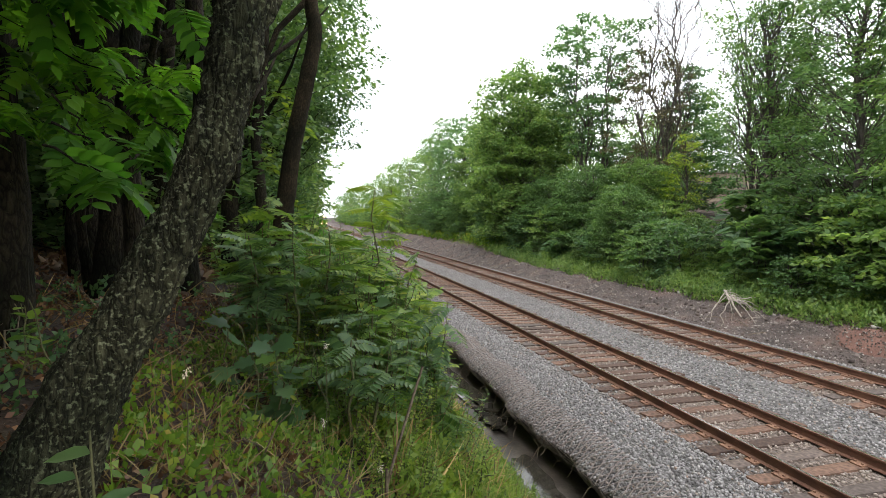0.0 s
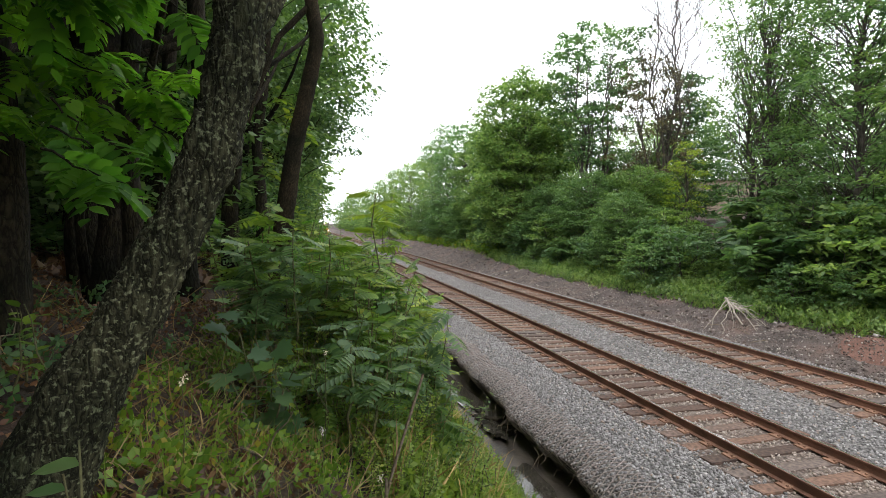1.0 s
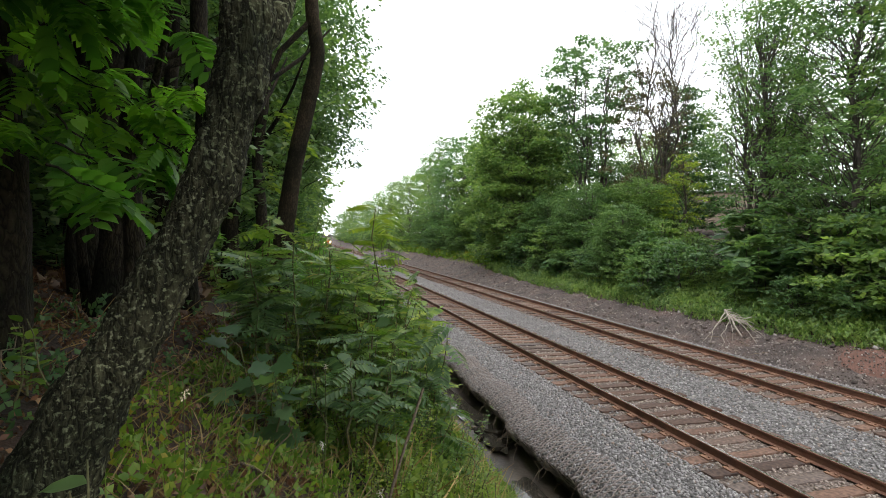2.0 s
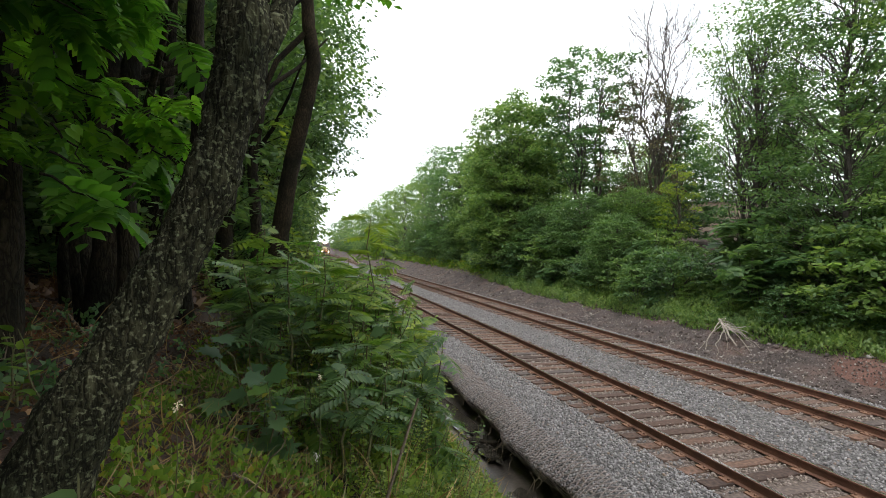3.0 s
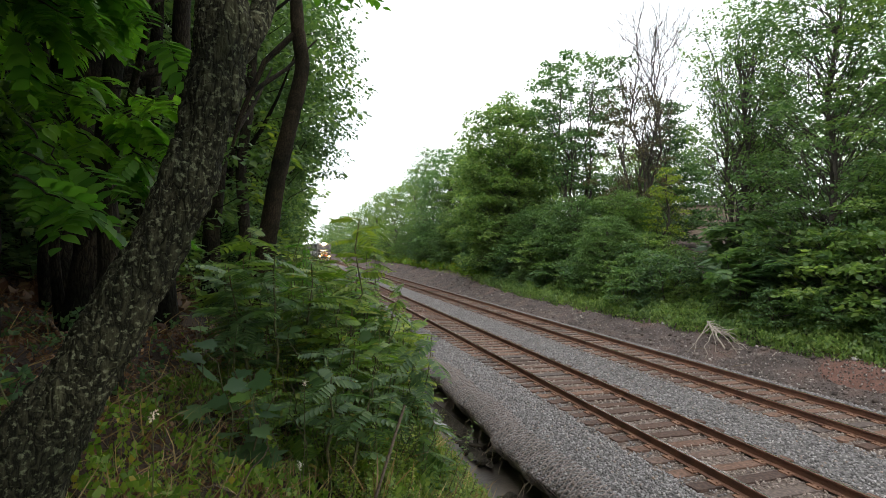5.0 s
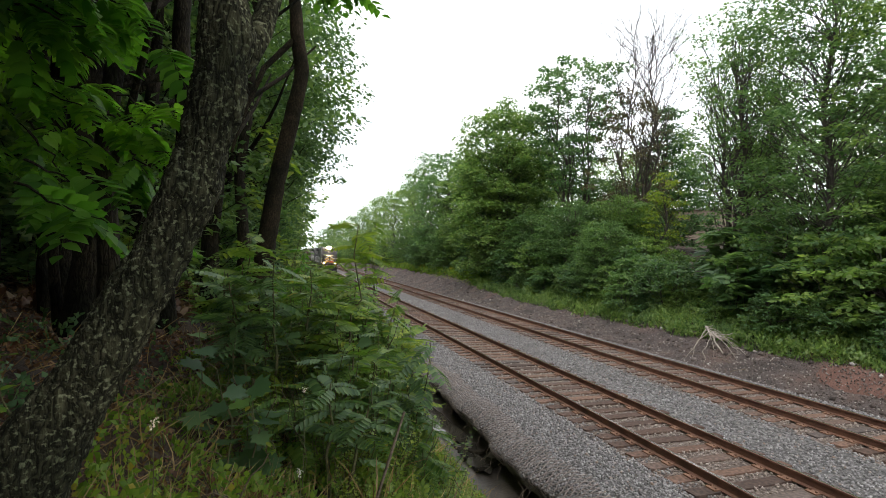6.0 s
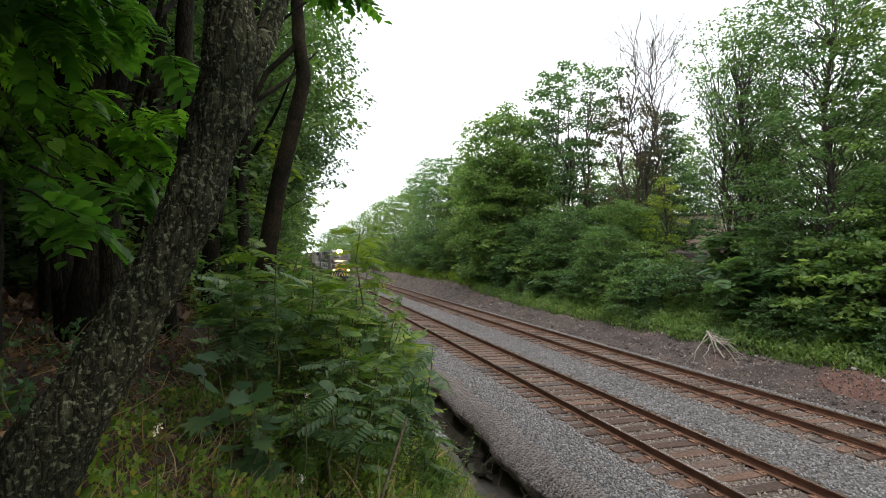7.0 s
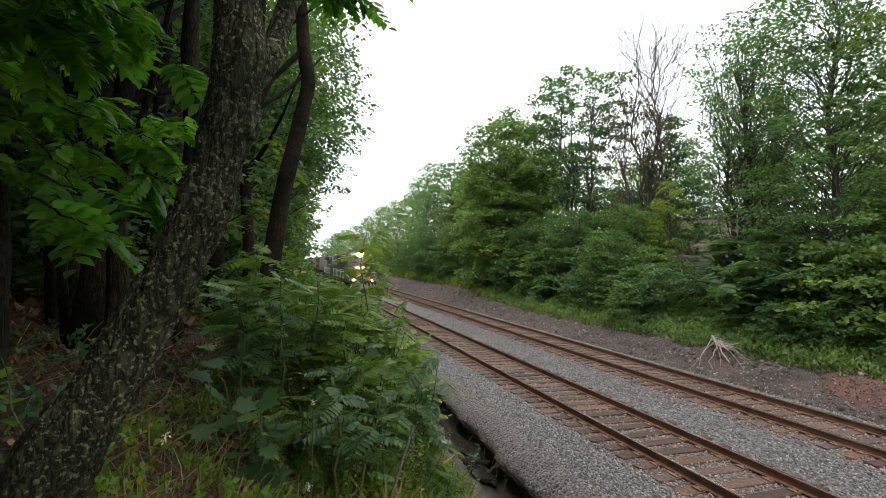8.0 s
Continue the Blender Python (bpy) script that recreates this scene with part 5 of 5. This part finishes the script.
# small pale flower heads
for i, (x, y, z) in enumerate(((-8.01, 2.56, 2.72), (-7.35, 3.6, 2.55), (-7.38, 3.2, 2.18), (-7.05, 3.0, 1.95), (-7.3, 2.9, 1.87), (-7.2, 2.85, 1.86))):
    root = new("flower")
    g = float(gz(x, y))
    root.location = (x, y, g)
    tagged(root, "small pale pink wildflower head on a thin stem", "flower", "wildflowers")
    tb = Tubes()
    tb.add([(0, 0, -0.1), (0.01, 0, (z - g) * 0.5), (0, 0, z - g)], [0.003, 0.003, 0.002], 4)
    tb.build("stem", M_STEM, root)
    rf = np.random.default_rng(600 + i)
    n = 26
    pos = rf.normal(0, 0.009, (n, 3)) + (0, 0, z - g)
    v, f = scatter(LEAF2, pos, frames_from(rf.normal(0, 1, (n, 3)) + (0, 0, 0.5), rf), 0.013 * rf.uniform(0.7, 1.3, n))
    mesh_object("petals", v, f, M_PETAL, root)


# ---- right verge details ----
def fallen_branch():
    rng = np.random.default_rng(71)
    root = new("fallen_branch")
    base = np.array([8.7, 16.3, float(gz(8.7, 16.3))])
    root.location = base
    tagged(root, "bleached dead branch lying on the earth verge", "branch")
    tb = Tubes()
    top = np.array([0.0, 0.2, 0.8])
    tb.add(bent(top, (-0.25, -0.9, -0.05), rng, 0.03), np.linspace(0.045, 0.028, 6), 7)
    tb.build("limb", M_DEAD, root)
    for i in range(24):
        s = top + (np.array([-0.25, -0.9, -0.05]) - top) * rng.uniform(0.0, 0.45)
        a = rng.uniform(-0.9, 3.6)
        r = rng.uniform(0.9, 2.1)
        e = s + np.array([math.cos(a) * r * 0.75, -math.sin(a) * r * 0.9, 0])
        e[2] = float(gz(base[0] + e[0], base[1] + e[1])) - base[2] + 0.02
        mid = (s + e) / 2 + np.array([0, 0, rng.uniform(0.05, 0.22)])
        t2 = Tubes()
        t2.add(np.concatenate([bent(s, mid, rng, 0.04, 4), bent(mid, e, rng, 0.06, 4)[1:]]), np.linspace(0.02, 0.008, 7), 5)
        t2.build("twig", M_DEAD, root)


fallen_branch()

rngv = np.random.default_rng(72)
for i in range(34):
    y = 6 + 45 * rngv.random() ** 1.4
    x = rngv.uniform(7.4, 9.3)
    root = new("stick")
    root.location = (x, y, float(gz(x, y)) + 0.02)
    tagged(root, "grey dead stick lying on the verge", "stick", "verge sticks")
    tb = Tubes()
    a = rngv.uniform(0, 6.28)
    ln = rngv.uniform(0.3, 1.1)
    e = np.array([math.cos(a) * ln, math.sin(a) * ln, 0])
    e[2] = float(gz(x + e[0], y + e[1])) - float(gz(x, y))
    tb.add(bent((0, 0, 0), e, rngv, 0.05), np.linspace(0.016, 0.007, 6), 5)
    tb.build("stick_body", M_DEAD if i % 2 else M_TWIG, root)

# reddish heap of earth on the verge
heap = new("earth_heap")
heap.location = (9.0, 10.4, float(gz(9.0, 10.4)) - 0.08)
tagged(heap, "low heap of reddish earth on the verge", "earth heap")
hv, hf = [], []
for a in range(13):
    for b in range(28):
        r, t = a / 12, b / 28 * 2 * math.pi
        px, py = 1.15 * r * math.cos(t) * (1 + 0.15 * math.sin(3 * t)), 2.0 * r * math.sin(t) * (1 + 0.12 * math.sin(2 * t + 1))
        h = float(heap_z(9.0 + px, 10.4 + py)) + 0.04 * noise.noise((px * 3, py * 3, 0)) * (1 - r)
        hv.append((px, py, h + float(gz(9.0 + px, 10.4 + py)) - float(gz(9.0, 10.4)) - 0.05 * r + 0.08))
for a in range(12):
    for b in range(28):
        hf.append((a * 28 + b, a * 28 + (b + 1) % 28, (a + 1) * 28 + (b + 1) % 28, (a + 1) * 28 + b))
mesh_object("mound", hv, hf, M_CLAY, heap, smooth=True)

litter = new("blue_wrapper")
litter.location = (9.65, 11.5, float(gz(9.65, 11.5)) + 0.05)
tagged(litter, "crumpled blue plastic wrapper on the earth", "litter")
bm = bmesh.new()
bmesh.ops.create_icosphere(bm, subdivisions=1, radius=0.075)
for v in bm.verts:
    v.co = Vector((v.co.x * random.uniform(0.6, 1.3), v.co.y * random.uniform(0.6, 1.3), v.co.z * random.uniform(0.4, 0.8)))
part("wrapper", bm, M_BLUE, litter)

# dark debris in the ditch
rngb = np.random.default_rng(73)
for i in range(9):
    x, y = -3.3 + rngb.uniform(-0.3, 0.25), 10.5 + rngb.uniform(-0.8, 0.8)
    root = new("rotten_timber")
    root.location = (x, y, float(gz(x, y)) - 0.02)
    tagged(root, "wet black rotten timber piece in the ditch", "timber", "ditch debris")
    bm = bmesh.new()
    box(bm, 0, 0, 0.07, rngb.uniform(0.5, 1.0), rngb.uniform(0.07, 0.16), rngb.uniform(0.05, 0.12), 0.01, pose(0, 0, 0, rngb.uniform(-20, 20), rngb.uniform(-20, 20), rngb.uniform(0, 180)))
    part("timber", bm, M_BARK3, root)


# ---- building behind the trees ----
def building():
    root = new("building")
    root.location = (36.0, 45.6, float(gz(38, 44)) - 0.3)
    root.rotation_euler.z = radians(-46)
    tagged(root, "low tan masonry building with a flat roof behind trees", "building")
    bm = bmesh.new()
    # front wall with an opening for the window, built from strips
    W, H, T = 14.0, 4.0, 0.3
    wx0, wx1, wz0, wz1 = -1.05, 0.35, 1.75, 2.55
    def strip(x0, x1, z0, z1):
        box(bm, (x0 + x1) / 2, 0, (z0 + z1) / 2, x1 - x0, T, z1 - z0)
    strip(-W / 2, wx0, 0, H)
    strip(wx1, W / 2, 0, H)
    strip(wx0, wx1, 0, wz0)
    strip(wx0, wx1, wz1, H)
    box(bm, -W / 2 + T / 2, 5 + T / 2, H / 2, T, 10, H)
    box(bm, W / 2 - T / 2, 5 + T / 2, H / 2, T, 10, H)
    box(bm, 0, 10 + T, H / 2, W, T, H)
    part("wall", bm, M_WALL, root)
    bm = bmesh.new()
    box(bm, 0, 5, H + 0.1, W + 0.3, 10.8, 0.2, 0.03)
    part("roof", bm, M_ROOFEDGE, root)
    win = part("window", box(bmesh.new(), (wx0 + wx1) / 2, 0.05, (wz0 + wz1) / 2, wx1 - wx0, 0.02, wz1 - wz0), M_WINDOW, root, "dark window pane")
    bm = bmesh.new()
    for x in (wx0 + 0.04, (wx0 + wx1) / 2, wx1 - 0.04):
        box(bm, x, -0.02, (wz0 + wz1) / 2, 0.07, 0.08, wz1 - wz0 - 0.002)
    for z in (wz0 + 0.04, wz1 - 0.04):
        box(bm, (wx0 + wx1) / 2, -0.025, z, wx1 - wx0 - 0.002, 0.08, 0.07)
    part("frame", bm, M_FRAME, win)
    part("drainpipe", cyl(bmesh.new(), (3.2, -0.22, H / 2), (0, 0, 1), 0.06, H, 10), M_WHITE, root, "white drainpipe")


building()


# ---- train ----
def wheelset(parent, y):
    bm = bmesh.new()
    for s in (-1, 1):
        cyl(bm, (s * 0.75, y, 0.5), (1, 0, 0), 0.5, 0.13, 20)
    cyl(bm, (0, y, 0.5), (1, 0, 0), 0.09, 1.5, 8)
    part("wheelset", bm, M_STEEL, parent)


def truck(parent, y, axles, pitch=1.7):
    bm = bmesh.new()
    n = (axles - 1) * pitch
    for s in (-1, 1):
        box(bm, s * 1.02, y, 0.62, 0.16, n + 0.9, 0.3, 0.04)
        for i in range(axles):
            box(bm, s * 1.04, y - n / 2 + i * pitch, 0.52, 0.22, 0.42, 0.42, 0.04)
    box(bm, 0, y, 0.75, 1.9, 0.7, 0.25)
    part("bogie", bm, M_STEEL, parent)
    for i in range(axles):
        wheelset(parent, y - n / 2 + i * pitch)


def locomotive(nose_mat, lit=True):
    """Nose at y = 0, body behind it along +y; rails at z = 0."""
    root = new("locomotive")
    tagged(root, "dark freight locomotive with lit headlights and striped nose", "locomotive", "train")
    L = 22.0
    bm = bmesh.new()
    box(bm, 0, L / 2 + 0.2, 1.35, 3.05, L - 0.6, 0.34, 0.03)
    part("frame", bm, M_LOCO, root)
    bm = bmesh.new()
    box(bm, 0, 14.0, 2.95, 2.0, 15.4, 2.85, 0.12)
    part("hood", bm, M_LOCO if lit else M_CARGREY, root)
    bm = bmesh.new()
    box(bm, 0, 18.6, 4.1, 3.0, 4.8, 0.75, 0.15)
    part("radiator", bm, M_LOCO, root, "flared radiator section")
    bm = bmesh.new()
    for i in range(3):
        cyl(bm, (0, 17.2 + i * 1.4, 4.52), (0, 0, 1), 0.6, 0.1, 16)
    part("roof_fans", bm, M_STEEL, root)
    bm = bmesh.new()
    box(bm, 0, 9.5, 4.45, 1.7, 5.0, 0.3, 0.08)
    part("exhaust_housing", bm, M_LOCOGREY, root)
    # cab with sloping windshield
    bm = bmesh.new()
    prof = [(2.1, 1.5), (2.1, 3.15), (2.5, 4.25), (2.75, 4.55), (6.0, 4.55), (6.0, 1.5)]
    v, f = [], []
    for x, ins in ((-1.52, 0), (1.52, 0)):
        for y, z in prof:
            xx = x * (0.86 if z > 4.3 else 1.0)
            v.append((xx, y, z))
    k = len(prof)
    f = [tuple(range(k)), tuple(range(2 * k - 1, k - 1, -1))] + [(i, (i + 1) % k, k + (i + 1) % k, k + i) for i in range(k)]
    vs = [bm.verts.new(p) for p in v]
    for q in f:
        bm.faces.new([vs[i] for i in q])
    bmesh.ops.recalc_face_normals(bm, faces=bm.faces)
    part("cab", bm, M_LOCOGREY, root, "pale grey cab")
    for s in (-1, 1):
        turn = pose(0, 0, 0, -20, 0, 0)
        wp = part("windshield", box(bmesh.new(), s * 0.68, 2.26, 3.72, 1.05, 0.06, 0.72, 0.02, turn), M_WINDOW, root, "dark cab windshield")
        bm = bmesh.new()
        for y in (3.1, 4.4):
            box(bm, s * 1.53, y, 3.62, 0.03, 1.0, 0.75, 0.01)
        part("side_window", bm, M_WINDOW, root)
        part("number_board", box(bmesh.new(), s * 0.85, 2.42, 4.33, 0.6, 0.16, 0.22, 0.02), M_WHITE, root, "lit white number board")
    # nose
    bm = bmesh.new()
    v = [(-1.05, 0.75, 1.5), (1.05, 0.75, 1.5), (1.3, 2.1, 1.5), (-1.3, 2.1, 1.5), (-0.85, 0.9, 2.75), (0.85, 0.9, 2.75), (1.15, 2.1, 3.1), (-1.15, 2.1, 3.1)]
    vs = [bm.verts.new(p) for p in v]
    for q in ((0, 1, 5, 4), (1, 2, 6, 5), (3, 0, 4, 7), (4, 5, 6, 7), (0, 3, 2, 1), (2, 3, 7, 6)):
        bm.faces.new([vs[i] for i in q])
    bmesh.ops.bevel(bm, geom=list(bm.edges), offset=0.06, segments=2, affect="EDGES")
    part("nose", bm, nose_mat, root, "dark nose with slanting pale stripes")
    for i in range(4):
        for s in (-1, 1):
            bm = bmesh.new()
            box(bm, s * 0.42, 0.74 + 0.035 * i, 1.72 + i * 0.27, 0.8, 0.03, 0.1, 0, pose(0, 0, 0, 0, s * 28, 0))
            part("nose_stripe", bm, M_WHITE if i % 2 else M_YELLOW, root)
    part("nose_emblem", box(bmesh.new(), 0.35, 0.72, 1.75, 0.7, 0.04, 0.35, 0.01), M_ORANGE, root, "orange painted emblem")
    # anticlimber, pilot with stripes, plow, coupler, steps, rails
    bm = bmesh.new()
    box(bm, 0, 0.35, 1.35, 2.9, 0.5, 0.22, 0.03)
    part("anticlimber", bm, M_LOCO, root)
    part("pilot", box(bmesh.new(), 0, 0.3, 0.82, 2.9, 0.12, 0.85, 0.02), M_LOCO, root)
    for i in range(8):
        part("pilot_stripe", box(bmesh.new(), -1.23 + i * 0.35, 0.23, 0.95, 0.13, 0.03, 0.55, 0, pose(0, 0, 0, 0, 25 if i < 4 else -25, 0)), M_YELLOW if i % 2 else M_WHITE, root)
    bm = bmesh.new()
    for s in (-1, 1):
        v = [(0, -0.1, 0.12), (s * 1.4, 0.35, 0.12), (s * 1.4, 0.4, 0.7), (0, 0.15, 0.6)]
        bm.faces.new([bm.verts.new(p) for p in v])
    bmesh.ops.solidify(bm, geom=list(bm.faces), thickness=0.04)
    part("snow_plow", bm, M_LOCO, root)
    part("coupler", box(bmesh.new(), 0, -0.1, 0.9, 0.3, 0.7, 0.32, 0.05), M_STEEL, root)
    for s in (-1, 1):
        bm = bmesh.new()
        for i in range(4):
            box(bm, s * 1.38, 0.75, 0.4 + i * 0.28, 0.26, 0.45, 0.04)
        part("steps", bm, M_STEEL, root)
        bm = bmesh.new()
        cyl(bm, (s * 1.42, 0.4, 1.95), (0, 0, 1), 0.02, 1.1, 6)
        cyl(bm, (s * 0.95, 0.25, 2.4), (1, 0, 0), 0.02, 0.95, 6)
        for i in range(8):
            cyl(bm, (s * 1.46, 7 + i * 2.0, 2.0), (0, 0, 1), 0.02, 1.0, 6)
        cyl(bm, (s * 1.46, 14, 2.5), (0, 1, 0), 0.02, 14.5, 6)
        part("handrail", bm, M_WHITE, root, "white handrail")
        part("hood_stripe", box(bmesh.new(), s * 1.005, 14, 2.2, 0.02, 14.8, 0.12), M_WHITE, root)
        bm = bmesh.new()
        for i in range(11):
            box(bm, s * 1.01, 8.0 + i * 0.85, 3.2, 0.03, 0.7, 1.3, 0.01)
        part("hood_doors", bm, M_LOCO, root)
    part("fuel_tank", box(bmesh.new(), 0, 11.2, 0.75, 2.7, 6.5, 0.9, 0.15), M_LOCO, root)
    truck(root, 4.6, 3)
    truck(root, 18.0, 3)
    if lit:
        for s in (-1, 1):
            part("headlight", cyl(bmesh.new(), (s * 0.2, 2.36, 4.34), (0, -1, 0.1), 0.22, 0.12, 16), M_LAMP, root, "glowing warm headlight")
            part("ditch_light", cyl(bmesh.new(), (s * 1.02, 0.14, 1.55), (0, -1, 0), 0.13, 0.12, 16), M_DITCH, root, "glowing amber ditch light")
    return root


def hopper_car(material, label):
    root = new("freight_car")
    tagged(root, label, "freight car", "train")
    L = 16.0
    bm = bmesh.new()
    v = [(-1.5, 0.4, 1.9), (1.5, 0.4, 1.9), (1.5, 0.4, 4.4), (-1.5, 0.4, 4.4), (-1.5, L - 0.4, 1.9), (1.5, L - 0.4, 1.9), (1.5, L - 0.4, 4.4), (-1.5, L - 0.4, 4.4)]
    vs = [bm.verts.new(p) for p in v]
    for q in ((0, 1, 2, 3), (5, 4, 7, 6), (0, 3, 7, 4), (1, 5, 6, 2), (3, 2, 6, 7), (0, 4, 5, 1)):
        bm.faces.new([vs[i] for i in q])
    bmesh.ops.recalc_face_normals(bm, faces=bm.faces)
    part("body", bm, material, root)
    for s in (-1, 1):
        for i in range(9):
            part("side_post", box(bmesh.new(), s * 1.54, 0.8 + i * 1.8, 3.15, 0.09, 0.14, 2.5, 0.01), material, root)
        part("side_sill", box(bmesh.new(), s * 1.45, L / 2, 1.8, 0.12, L - 0.6, 0.3, 0.02), M_STEEL, root)
    part("top_rail", box(bmesh.new(), 0, L / 2, 4.44, 3.1, L - 0.7, 0.1, 0.02), material, root)
    bm = bmesh.new()
    for y in (4.5, 8.0, 11.5):
        cyl(bm, (0, y, 1.4), (0, 0, -1), 1.2, 1.0, 4, 0.5)
    part("hopper_chutes", bm, material, root)
    part("underframe", box(bmesh.new(), 0, L / 2, 1.2, 0.6, L, 0.35), M_STEEL, root)
    truck(root, 2.2, 2)
    truck(root, L - 2.2, 2)
    return root


TRAIN = []
loco = locomotive(M_LOCO)
loco2 = locomotive(M_LOCO, lit=False)
loco2["label"] = "second dark freight locomotive without lights"
TRAIN += [(loco, 0.0), (loco2, 22.6)]
off = 45.4
for i in range(6):
    TRAIN.append((hopper_car((M_CARGREY, M_CARBROWN)[i % 2], ("grey", "brown")[i % 2] + " freight hopper car coupled in the train"), off))
    off += 16.6


def motions():
    for thing, back in TRAIN:
        walk(thing, [(t, pose(0, 221.0 - 2.4 - 20.45 * t + back, 0)) for t in (0.0, 2.0, 4.0, 6.0, 8.0)])


motions()
